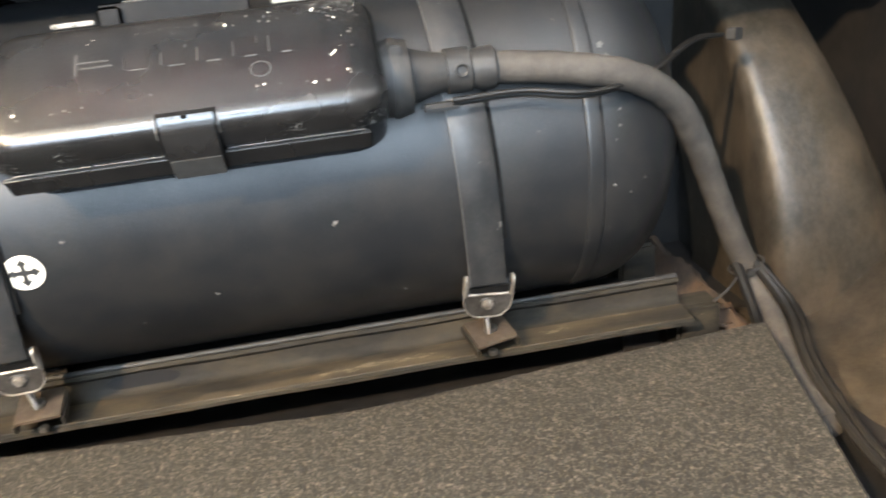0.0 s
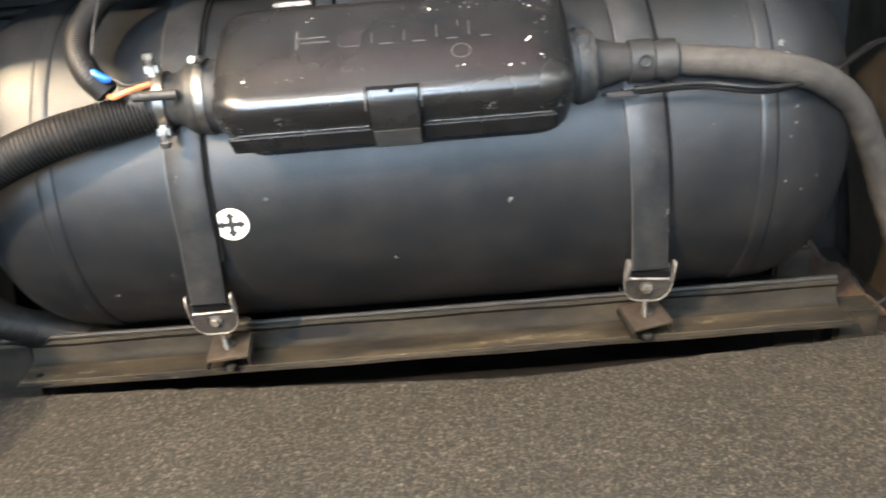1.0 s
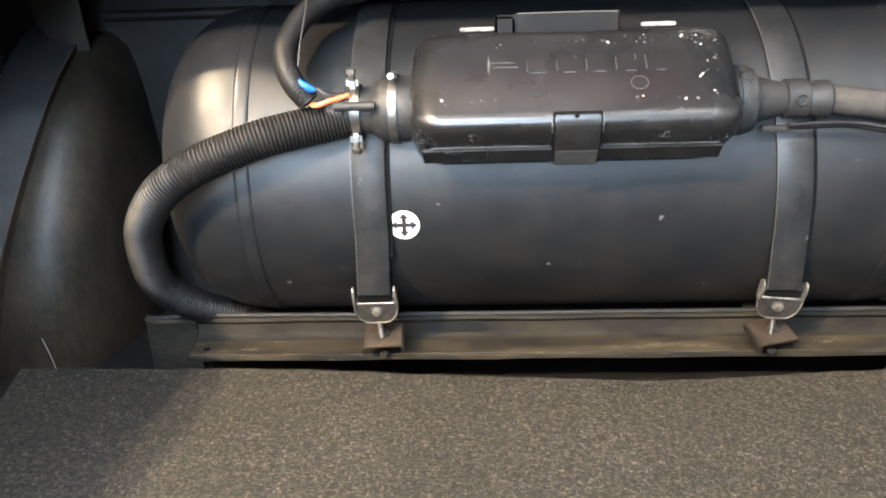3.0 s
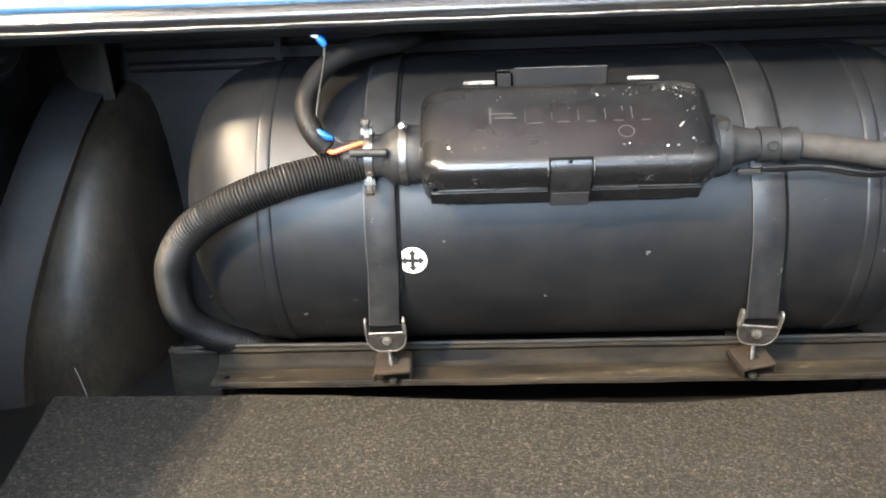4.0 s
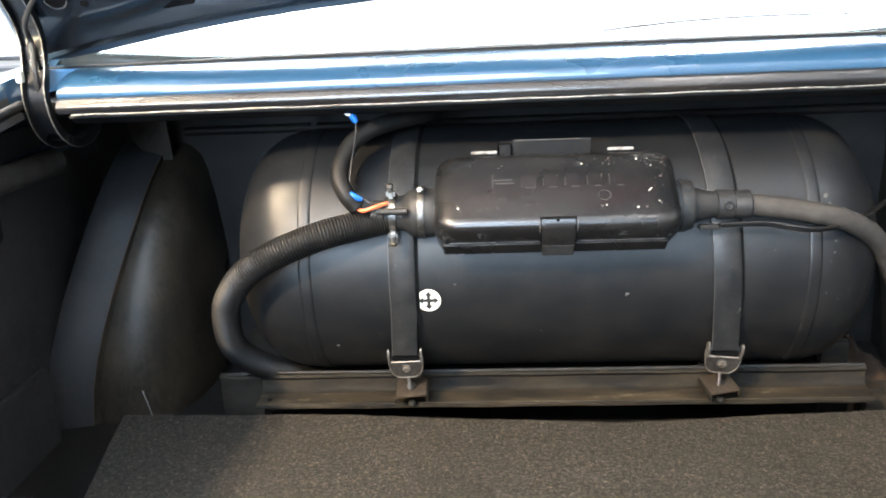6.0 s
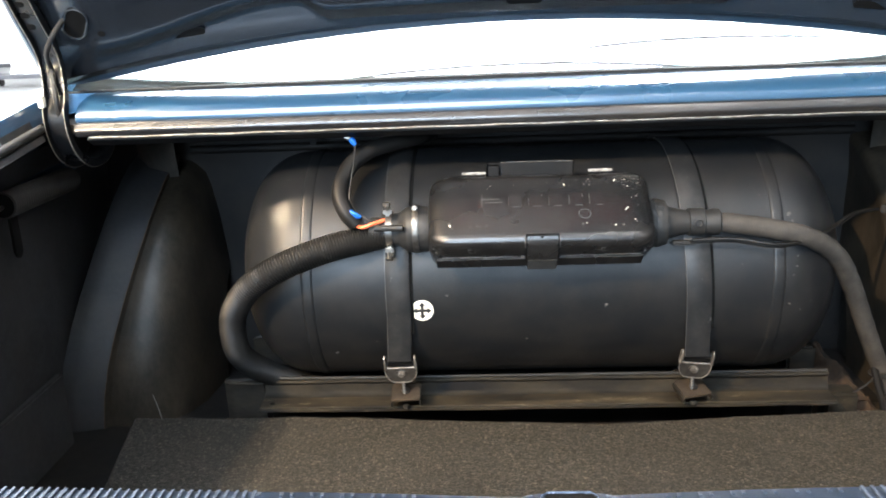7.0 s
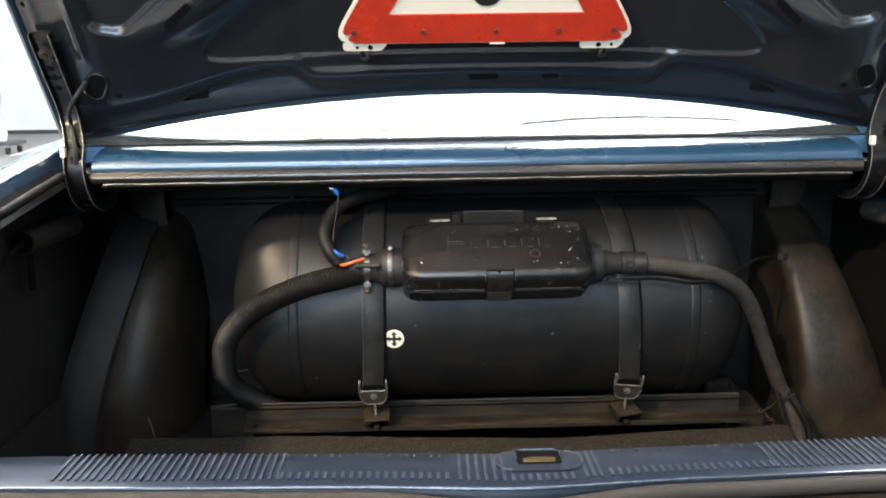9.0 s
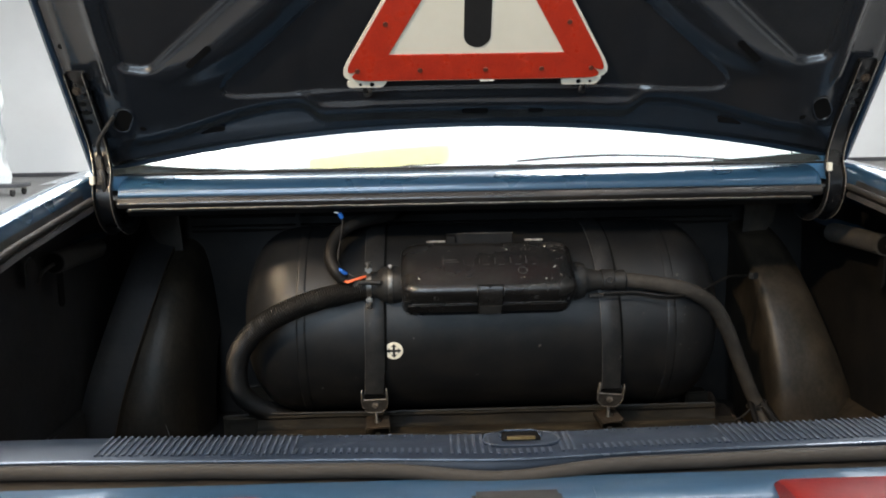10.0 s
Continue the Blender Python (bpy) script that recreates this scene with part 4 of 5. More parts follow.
# rear wheels under the wheel housings
for side in (-1, 1):
    x = XC + side * 0.655
    wheel = part("wheel", bm_lathe_x([(x - 0.085, 0.19), (x - 0.085, 0.285), (x - 0.075, 0.304), (x - 0.05, 0.310), (x + 0.05, 0.310), (x + 0.075, 0.304), (x + 0.085, 0.285), (x + 0.085, 0.19)], 0.385, 0.3105, 48), RUBBER, car, "black rubber tyre")
    part("rim", bm_lathe_x([(x + side * 0.03, 0.002), (x + side * 0.05, 0.06), (x + side * 0.045, 0.12), (x + side * 0.075, 0.175), (x + side * 0.082, 0.192)], 0.385, 0.3105, 40), BUCKLE, wheel, "grey steel rim")

# ---- gas tank ----
tank = thing("gas_tank", "dusty black painted steel gas cylinder strapped down in the boot", "gas tank")
XL, XR = -0.335, 0.312


def dome(x):
    """Radius of the shell at x: a rounder dished end on the hose side, a fuller one at the other."""
    if x < XL:
        return TR * max(0.0, 1 - ((XL - x) / 0.112) ** 2.5) ** (1 / 2.5)
    if x > XR:
        return TR * max(0.0, 1 - ((x - XR) / 0.105) ** 2.2) ** (1 / 2.2)
    return TR


ends = [math.sin(radians(90 * k / 20)) for k in range(21)]
prof = [(XL - 0.112 * e, max(0.0015, dome(XL - 0.112 * e))) for e in reversed(ends)]
prof += [(XL + (XR - XL) * k / 8, TR) for k in range(1, 8)]
prof += [(XR + 0.105 * e, max(0.0015, dome(XR + 0.105 * e))) for e in ends]
part("shell", bm_lathe_x(prof, TY, TZ, 96), TANK, tank)
for x in (-0.330, 0.300):
    part("weld_seam", bm_lathe_x([(x - 0.0095, TR - 0.003), (x - 0.0078, TR + 0.0004), (x - 0.0068, TR + 0.0013), (x - 0.004, TR + 0.0016), (x + 0.004, TR + 0.0014), (x + 0.0066, TR + 0.0012), (x + 0.0078, TR + 0.0003), (x + 0.0090, TR - 0.003)], TY, TZ, 96), TANK, tank, "raised welded joint band")


def on_tank(x, deg, up=0.0):
    """A place on the tank: degrees above the front, and its outward direction."""
    n = Vector((0, -math.cos(radians(deg)), math.sin(radians(deg))))
    return Vector((x, TY, TZ)) + n * (TR + up), n


def tank_deg(z):
    return math.degrees(math.asin((z - TZ) / TR))


# round arrow sticker
c, n = on_tank(-0.174, tank_deg(0.701), 0.0002)
part("sticker", bm_disc(c, n, 0.0155, 0.0005, 32), WHITE, tank, "round white sticker with four black arrows")
SM = basis(c + n * 0.0006, Vector((1, 0, 0)), n.cross(Vector((1, 0, 0))), n)
for k in range(4):
    arrow = [(-0.0021, 0.0), (0.0021, 0.0), (0.0021, 0.0072), (0.0052, 0.0068), (0, 0.0128), (-0.0052, 0.0068), (-0.0021, 0.0072)]
    part("arrow", bm_outline(arrow, SM @ pose(0, 0, 0.0, 0, 0, 90 * k), 0.0003 + 0.00005 * k), INK, tank)
# chips in the paint
rng = random.Random(11)
for x, z, r in ((0.074, 0.7035, 0.0034), (-0.032, 0.651, 0.003), (0.128, 0.62, 0.0018), (0.314, 0.8165, 0.0030), (0.319, 0.808, 0.002), (0.323, 0.765, 0.0022), (0.322, 0.752, 0.002), (0.318, 0.74, 0.0016),
                (0.316, 0.70, 0.0022), (0.305, 0.685, 0.002), (0.30, 0.676, 0.0016), (0.331, 0.69, 0.0015), (0.345, 0.70, 0.0014), (-0.140, 0.722, 0.0016), (-0.30, 0.63, 0.0024), (-0.372, 0.84, 0.0013), (-0.28, 0.615, 0.0016), (0.02, 0.60, 0.0016), (-0.1, 0.63, 0.0013)):
    deg = tank_deg(z)
    n = Vector((0, -math.cos(radians(deg)), math.sin(radians(deg))))
    rad = dome(x)
    p = Vector((x, TY, TZ)) + n * rad
    part("paint_chip", bm_disc(p - n * 0.0001, n, r * rng.uniform(0.55, 0.9), 0.0004, 11, 0.6, rng), CHIP, tank)

# ---- valve housing on the tank's upper front ----
HN, HV = Vector((0, -0.866, 0.5)), Vector((0, 0.5, 0.866))
HO = Vector((0, 0.137, 0.735))


def house(x, n, v):
    return HO + HN * n + HV * v + Vector((x, 0, 0))


box = part("valve_box", bm_disc(house(-0.015, 0.150, 0.0), HN, 0.045, 0.03, 32), BOXP, tank, "black plastic valve housing with scuffed corners")
cover = rounded([(0.140, 0.058), (0.180, 0.060), (0.205, 0.050), (0.2322, 0.0018), (0.2520, -0.0500), (0.2235, -0.0592), (0.140, -0.0560)], [0, 0.006, 0.020, 0.5, 0.015, 0.002, 0], 6)
x0, x1, rr = -0.158, 0.127, 0.030
secs = [(x0 + rr * (1 - math.cos(radians(90 * k / 8))), 0.74 + 0.26 * math.sin(radians(90 * k / 8))) for k in range(9)]
secs += [(x1 - rr * (1 - math.cos(radians(90 * k / 8))), 0.74 + 0.26 * math.sin(radians(90 * k / 8))) for k in range(8, -1, -1)]
rows = [[house(x, n if n < 0.15 else 0.15 + (n - 0.15) * f, v * f) for n, v in cover] for x, f in secs]
part("cover", bm_grid(rows, close_v=True, cap=True), BOXP, box)
# rim of the base below the cover
rim = [(0.140, 0.048), (0.170, 0.048), (0.178, 0.042), (0.184, -0.056), (0.2195, -0.0602), (0.2200, -0.0625), (0.2010, -0.0685), (0.166, -0.048), (0.14, -0.040)]
part("base_rim", bm_prism([(HO + HN * n + HV * v)[1:] for n, v in rim], x0 + 0.010, x1 - 0.016, 0.0036), BOXP, box)
# snap latch with its recess
LX = -0.0145
for xa, xb in ((x0 + 0.018, LX - 0.0225), (LX + 0.0225, x1 - 0.020)):
    part("rim_edge", bm_tube([house(xa + (xb - xa) * k / 6, 0.2205, -0.0600) for k in range(7)], 0.0004, 6), BOXW, box, "rubbed pale edge")
for sg in (-1, 1):
    part("slot_edge", bm_tube([house(LX + sg * 0.0212, 0.2450, -0.0355), house(LX + sg * 0.0212, 0.2482, -0.0430), house(LX + sg * 0.0212, 0.2470, -0.0505), house(LX + sg * 0.0212, 0.2415, -0.0545)], 0.0006, 6), BOXW, box)
part("tab_end", bm_prism([(HO + HN * (n + 0.0030) + HV * (v - 0.0018))[1:] for n, v in ((0.2240, -0.0652), (0.2160, -0.0676), (0.2005, -0.0716), (0.2005, -0.0696), (0.2225, -0.0637))], LX - 0.0180, LX + 0.0180, 0.0004), BOXW, box, "worn grey end of the latch")
part("latch_recess", bm_prism([(HO + HN * (n + 0.0035) + HV * (v - 0.0035))[1:] for n, v in ((0.2444, -0.0345), (0.2454, -0.0400), (0.2440, -0.0480), (0.2385, -0.0515), (0.2240, -0.0590), (0.20, -0.060), (0.20, -0.034))], LX - 0.0205, LX + 0.0205), DARK, box)
latch = [(0.2440, -0.0388), (0.2475, -0.0402), (0.2462, -0.0470), (0.2405, -0.0530), (0.2265, -0.0632), (0.2000, -0.0705), (0.2000, -0.0675), (0.2245, -0.0602), (0.2385, -0.0510)]
part("latch", bm_prism([(HO + HN * (n + 0.0040) + HV * (v - 0.0020))[1:] for n, v in latch], LX - 0.0190, LX + 0.0190, 0.0008), BOXP, box, "black plastic snap latch")
part("latch_hole", bm_box(house(LX - 0.001, 0.2514, -0.0432), (0.0036, 0.003, 0.003), 0.0004), DARK, box)
# hinge tabs and the mounting plate behind
for xa, xb in ((-0.115, -0.083), (0.052, 0.084)):
    part("hinge_tab", bm_box(house((xa + xb) / 2, 0.182, 0.064), (xb - xa, 0.003, 0.0042), 0.001, Matrix.Rotation(radians(-60), 4, "X")), CHIPW, box, "chipped bare hinge tab")
part("plate", bm_box((-0.0235, 0.026, 0.876), (0.115, 0.002, 0.034), 0.002), TRUNK, box, "thin black mounting plate with chipped edge")
part("plate_edge", bm_tube([(-0.062, 0.0252, 0.8928), (-0.02, 0.0252, 0.8930), (0.0335, 0.0252, 0.8925)], 0.0006, 6), CHIP, box)
part("plate_lug", bm_box((-0.073, 0.022, 0.873), (0.018, 0.004, 0.036), 0.002), TRUNK, box)
# raised maker's mark, as plain shapes, on the sloping face
fa, fb = Vector((0.205, 0.050)), Vector((0.2520, -0.0500))
FD = (fb - fa).normalized()
FDIR = (HN * FD.x + HV * FD.y)
FN = Vector((1, 0, 0)).cross(-FDIR).normalized()
if FN.z < 0:
    FN = -FN


def on_face(x, q, up=0.0):
    """A place on the sloping face: q metres down from its upper edge."""
    half = (fb - fa).length / 2
    d = abs(q - half)
    crown = 0.0027 - d * d if d < 0.036 else 0.004 * (1 - d / half)
    return house(x, fa.x + FD.x * q, fa.y + FD.y * q) + FN * (up + max(0.0, crown))


for x, q, sx, sq in ((-0.0885, 0.043, 0.0022, 0.022), (-0.077, 0.041, 0.022, 0.0018), (-0.074, 0.0465, 0.022, 0.0018)):
    part("mark_bar", bm_outline(rounded([(-sx / 2, -sq / 2), (sx / 2, -sq / 2), (sx / 2, sq / 2), (-sx / 2, sq / 2)], 0.0006, 2), basis(on_face(x, q, -0.0002), Vector((1, 0, 0)), -FDIR, FN), 0.0011, 0.0003), BOXW, box)
for k in range(5):
    o = rounded([(-0.0085, -0.0105), (0.0085, -0.0105), (0.0085, 0.0105), (-0.0085, 0.0105)], 0.0025, 3)
    face = basis(on_face(-0.0465 + 0.0255 * k, 0.0440, -0.0002), Vector((1, 0, 0)), -FDIR, FN)
    part("mark_block", bm_outline(o, face, 0.0010, 0.0004), BOXP, box)
    for a, b, c, d in ((-0.0085, -0.0085, -0.0085, 0.0020 + 0.0014 * k), (-0.0040 + 0.001 * k, -0.0105, 0.0078, -0.0105), (0.0085, 0.0085 - 0.0020 * k, 0.0085, 0.0088))[:2 + k % 2]:
        part("mark_edge", bm_tube([face @ Vector((a, b, 0.0009)), face @ Vector(((a + c) / 2, (b + d) / 2, 0.0010)), face @ Vector((c, d, 0.0009))], 0.00042, 5), BOXW, box)
ring = [on_face(0.0395 + 0.0072 * math.cos(2 * math.pi * k / 24), 0.0685 + 0.0072 * math.sin(2 * math.pi * k / 24), 0.0003) for k in range(25)]
part("mark_ring", bm_tube(ring, 0.0005, 6), BOXW, box, "raised ring with worn rim")
for u, w in ((0.0565, 0.007), (0.0685, 0.011), (0.081, 0.008)):
    part("mark_line", bm_outline([(-w / 2, -0.0011), (w / 2, -0.0011), (w / 2, 0.0011), (-w / 2, 0.0011)], basis(on_face(u, 0.067, -0.0001), Vector((1, 0, 0)), -FDIR, FN), 0.0004), BOXW, box)
rng = random.Random(21)
for k in range(72):
    # scuffs gather on the corners and the upper edge
    where = rng.choice(("edge", "edge", "right", "low", "corner", "corner"))
    x = {"edge": rng.uniform(-0.05, 0.11), "right": rng.uniform(0.085, 0.108), "low": rng.choice((rng.uniform(-0.13, -0.07), rng.uniform(0.03, 0.105))), "corner": rng.choice((rng.gauss(0.088, 0.010), rng.gauss(0.092, 0.008), rng.uniform(-0.12, -0.02)))}[where]
    q = {"edge": rng.uniform(0.008, 0.020), "right": rng.uniform(0.012, 0.080), "low": rng.uniform(0.082, 0.088), "corner": rng.choice((rng.uniform(0.008, 0.022), rng.uniform(0.070, 0.085)))}[where]
    r = rng.uniform(0.0004, 0.0011) if where != "corner" else rng.uniform(0.0003, 0.0008)
    a, st = rng.uniform(0, math.pi), rng.uniform(0.8, 1.9)
    rad = [r * rng.uniform(0.35, 1.35) for q2 in range(9)]
    pts = [(rad[q2] * st * math.cos(2 * math.pi * q2 / 9), rad[q2] * math.sin(2 * math.pi * q2 / 9)) for q2 in range(9)]
    part("scuff", bm_outline(pts, basis(on_face(x, q, -0.0002), Vector((1, 0, 0)), -FDIR, FN) @ pose(0, 0, 0, 0, 0, math.degrees(a)), 0.0004), WHITE if rng.random() < 0.24 else CHIP, box)
part("scuff", bm_outline([(-0.006, -0.0006), (0.006, 0.0002), (0.006, 0.0012), (-0.006, 0.0004)], basis(on_face(0.094, 0.060, 0.0), Vector((0.7, 0, 0)) - FDIR * 0.7, FN.cross(Vector((0.7, 0, 0)) - FDIR * 0.7), FN), 0.0004), WHITE, box)

# spouts at both ends
AY, AZ = -0.015, 0.8140
spl = part("left_spout", bm_lathe_x([(-0.150, 0.028), (-0.162, 0.030), (-0.166, 0.0305), (-0.186, 0.0305), (-0.190, 0.029), (-0.196, 0.024), (-0.201, 0.022), (-0.222, 0.022), (-0.223, 0.019)], AY, AZ, 40), RUBBER, box, "black rubber reducer")
part("band", bm_lathe_x([(-0.1725, 0.0305), (-0.1725, 0.0320), (-0.1735, 0.0323), (-0.1795, 0.0323), (-0.1805, 0.0320), (-0.1805, 0.0305)], AY, AZ, 40), BANDS, spl, "steel hose clamp")
part("clamp_screw", bm_box((-0.1760, AY - 0.012, AZ + 0.0325), (0.008, 0.013, 0.007), 0.002), BANDS, spl)
part("clamp_screw", bm_tube([(-0.1760, AY - 0.020, AZ + 0.0325), (-0.1760, AY - 0.027, AZ + 0.0345), (-0.1760, AY - 0.0275, AZ + 0.035), (-0.1760, AY - 0.031, AZ + 0.0365)], lambda k: (0.0026, 0.0026, 0.0036, 0.0032)[k], 8), BANDS, spl)
part("band", bm_lathe_x([(-0.208, 0.0220), (-0.208, 0.0245), (-0.2165, 0.0245), (-0.2165, 0.0220)], AY, AZ, 40), BANDS, spl, "bright two-bolt hose clamp")
for sg in (1, -1):
    part("clamp_lug", bm_box((-0.212, AY - 0.020, AZ + 0.004 + sg * 0.026), (0.011, 0.013, 0.012), 0.003), ZINC, spl)
    part("clamp_screw", bm_tube([(-0.212, AY - 0.024, AZ + 0.004 + sg * 0.028), (-0.212, AY - 0.0245, AZ + 0.004 + sg * 0.0345), (-0.212, AY - 0.025, AZ + 0.004 + sg * 0.035), (-0.212, AY - 0.025, AZ + 0.004 + sg * 0.039)], lambda k: (0.0032, 0.0032, 0.0050, 0.0044)[k], 8), ZINC, spl)
part("spout_bar", bm_tube([(-0.229, AY - 0.030, AZ + 0.010), (-0.192, AY - 0.031, AZ + 0.010)], 0.0042, 10), RUBBER, spl)
spr = part("right_spout", bm_lathe_x([(0.118, 0.0280), (0.125, 0.0295), (0.128, 0.0300), (0.146, 0.0300), (0.1495, 0.0288), (0.1510, 0.0225), (0.156, 0.0205), (0.172, 0.0165), (0.179, 0.0155), (0.1795, 0.0180), (0.1985, 0.0180), (0.200, 0.0150)], AY, AZ, 40), RUBBER, box, "black rubber reducer")
part("band", bm_lathe_x([(0.135, 0.0307), (0.135, 0.0318), (0.141, 0.0318), (0.141, 0.0307)], AY, AZ, 40), RUBBER, spr)
part("clip_head", bm_box((0.139, AY - 0.018, AZ + 0.024), (0.010, 0.010, 0.010), 0.0015), RUBBER, spr)
ring = [(0.190 + 0.0048 * math.cos(2 * math.pi * k / 16), AY - 0.0185, AZ + 0.003 + 0.0048 * math.sin(2 * math.pi * k / 16)) for k in range(17)]
part("clamp_eye", bm_tube(ring, 0.0014, 6), RUBBER, spr)
part("spout_foot", bm_box((0.172, AY - 0.012, AZ - 0.0245), (0.032, 0.012, 0.006), 0.0025), RUBBER, spr)

# ---- straps ----
def strap(x, lean, bx, tilt):
    st = thing("tank_strap", "black painted steel strap round the gas tank with zinc buckle", "strap", "tank straps")
    hw = 0.0165
    line = []
    for k in range(56):
        deg = -10 + 222 * k / 55
        c, n = on_tank(x + lean * ((deg + 38) / 250), deg)
        line.append((c, n))
    leave = line[0]
    foot = Vector((bx, -0.0134, 0.6250))
    fall = (leave[0] - foot).normalized()
    line = [(foot.lerp(leave[0], q / 5), Vector((0, -fall.z, fall.y)).normalized()) for q in range(5)] + line
    ax = Vector((1, 0, 0))
    rows = [[c + ax * dx + n * (up + 0.0004) for dx, up in ((-hw, 0.0022), (-hw, 0.0040), (-hw + 0.001, 0.0046), (hw - 0.001, 0.0046), (hw, 0.0040), (hw, 0.0022))] for c, n in line]
    part("band", bm_grid(rows, close_v=True, cap=True), STRAP, st)
    # black strip, wider on the right, draws the strap's shadow line
    rows = [[c + ax * (dx + 0.002) + n * up for dx, up in ((-hw, 0.0003), (-hw, 0.0022), (hw + 0.0022, 0.0018), (hw + 0.0022, 0.0003))] for c, n in line[3:]]
    part("shadow_strip", bm_grid(rows, close_v=True, cap=True), DARK, st, "thin black strip drawing the shadow beside the strap")
    # highlight along the left edge, drawn as a thin pale bead
    part("worn_or_lit_edge", bm_tube([c - ax * (hw - 0.0004) + n * 0.0046 for c, n in line[:48]], 0.0006, 5), BOXW, st, "pale line drawing the highlight on the strap edge")
    # buckle: folded steel stirrup round the strap's end, with a recessed screw
    edge = basis(Vector((bx, -0.007, 0.6045)), Vector((1, 0, 0)), Vector((0, -0.20, 0.980)), Vector((0, -0.980, -0.20))) @ pose(0, 0, 0, 0, 0, tilt)
    outline = [(-0.0205, 0.0185), (-0.0222, 0.010), (-0.0220, -0.004), (-0.0130, -0.0165), (0.0130, -0.0165), (0.0220, -0.004), (0.0222, 0.010), (0.0205, 0.0185)]
    bk = part("buckle", bm_outline(rounded(outline, [0.001, 0.004, 0.006, 0.007, 0.007, 0.006, 0.004, 0.001]), edge @ Matrix.Translation((0, 0, -0.001)), 0.0018, 0.0005), BUCKLE, st, "scuffed zinc-plated buckle")
    stirrup = [(-0.0212, 0.026), (-0.0224, 0.016), (-0.0225, 0.004), (-0.0200, -0.008), (-0.0125, -0.0160), (0.0, -0.0172), (0.0125, -0.0160), (0.0200, -0.008), (0.0225, 0.004), (0.0224, 0.016), (0.0212, 0.026)]
    part("rolled_edge", bm_tube(spline([edge @ Vector((a, q, 0.0020)) for a, q in stirrup], 50), lambda k: 0.0008 + 0.0005 * smoothstep(14, 25, abs(k - 25)), 8), NUTS, bk, "worn bright rim")
    for sg in (-1, 1):
        cheek = rounded([(0.004, -0.006), (0.024, -0.006), (0.028, 0.000), (0.026, 0.005), (0.018, 0.006), (0.004, 0.003)], 0.004)
        side = edge @ basis(Vector((sg * 0.0212 - 0.0012, 0, 0)), Vector((0, 1, 0)), Vector((0, 0, 1)), Vector((1, 0, 0)))
        part("cheek", bm_outline(cheek, side, 0.0022, 0.0007), NUTS, bk)
    part("strap_fold", bm_tube([edge @ Vector((a, 0.0205, -0.0005)) for a in (-0.0172, -0.0165, 0.0165, 0.0172)], lambda k: (0.0030, 0.0048, 0.0048, 0.0030)[k], 12), STRAP, bk, "strap end folded over the bar")
    part("bar", bm_tube([edge @ Vector((-0.019, 0.0075, 0.0018)), edge @ Vector((0.019, 0.0075, 0.0018))], 0.0015, 10), NUTS, bk)
    part("slot", bm_outline(oblong(0.036, 0.0078), edge @ Matrix.Translation((0.0005, 0.0130, 0.0008)), 0.0012), DARK, bk)
    part("dimple", bm_tube([edge @ Vector((0.0075 * math.cos(2 * math.pi * k / 20), 0.0055 * math.sin(2 * math.pi * k / 20) - 0.003, 0.0010)) for k in range(21)], 0.0009, 6), BUCKLE, bk, "pressed ring round the screw")
    bolt("bolt", edge @ Vector((0.0, -0.004, 0.0006)), (0, -0.98, -0.2), 0.0042, 0.004, bk, NUTS)
    # threaded rod through a tilted clamping plate on the rail
    top, low = edge @ Vector((0.0005, -0.0150, -0.004)), Vector((bx + 0.002, 0.012, 0.5530))
    part("threaded_rod", bm_tube(even([top, low], 0.0007), lambda k: 0.0031 if k % 2 else 0.0026, 10), BANDS, st)
    tip = Matrix.Translation((bx + 0.003, 0.0135, 0.5615)) @ Euler((radians(14), radians(-2), radians(4 - 1.6 * tilt))).to_matrix().to_4x4()
    plate = bm_outline(rounded([(-0.0200, -0.0185), (0.0200, -0.0185), (0.0200, 0.0185), (-0.0200, 0.0185)], 0.0015, 3), tip, 0.0032, 0.0006)
    cp = part("clamp_plate", plate, PLATE, st, "rusty square clamping plate")
    for sg in (-1, 1):
        part("side_lug", bm_outline([(-0.019, -0.009), (0.017, -0.005), (0.019, 0.0), (-0.0195, 0.0)], tip @ basis(Vector((sg * 0.0205 - 0.0015, 0, -0.0002)), Vector((0, 1, 0)), Vector((0, 0, 1)), Vector((1, 0, 0))), 0.0030, 0.0005), RUSTY, cp)
    hexa = [(0.0066 * math.cos(radians(60 * k)), 0.0066 * math.sin(radians(60 * k))) for k in range(6)]
    part("nut", bm_outline(hexa, tip @ Matrix.Translation((0, -0.001, 0.0034)), 0.0045, 0.0008), BANDS, st)
    part("nut", bm_outline([(0.75 * a, 0.75 * b) for a, b in hexa], pose(bx + 0.003, 0.006, 0.5415), 0.005, 0.0008), BANDS, st)
    return st


strap(-0.2065, 0.004, -0.2095, 1.5)
strap(0.2010, -0.037, 0.1985, -6.0)

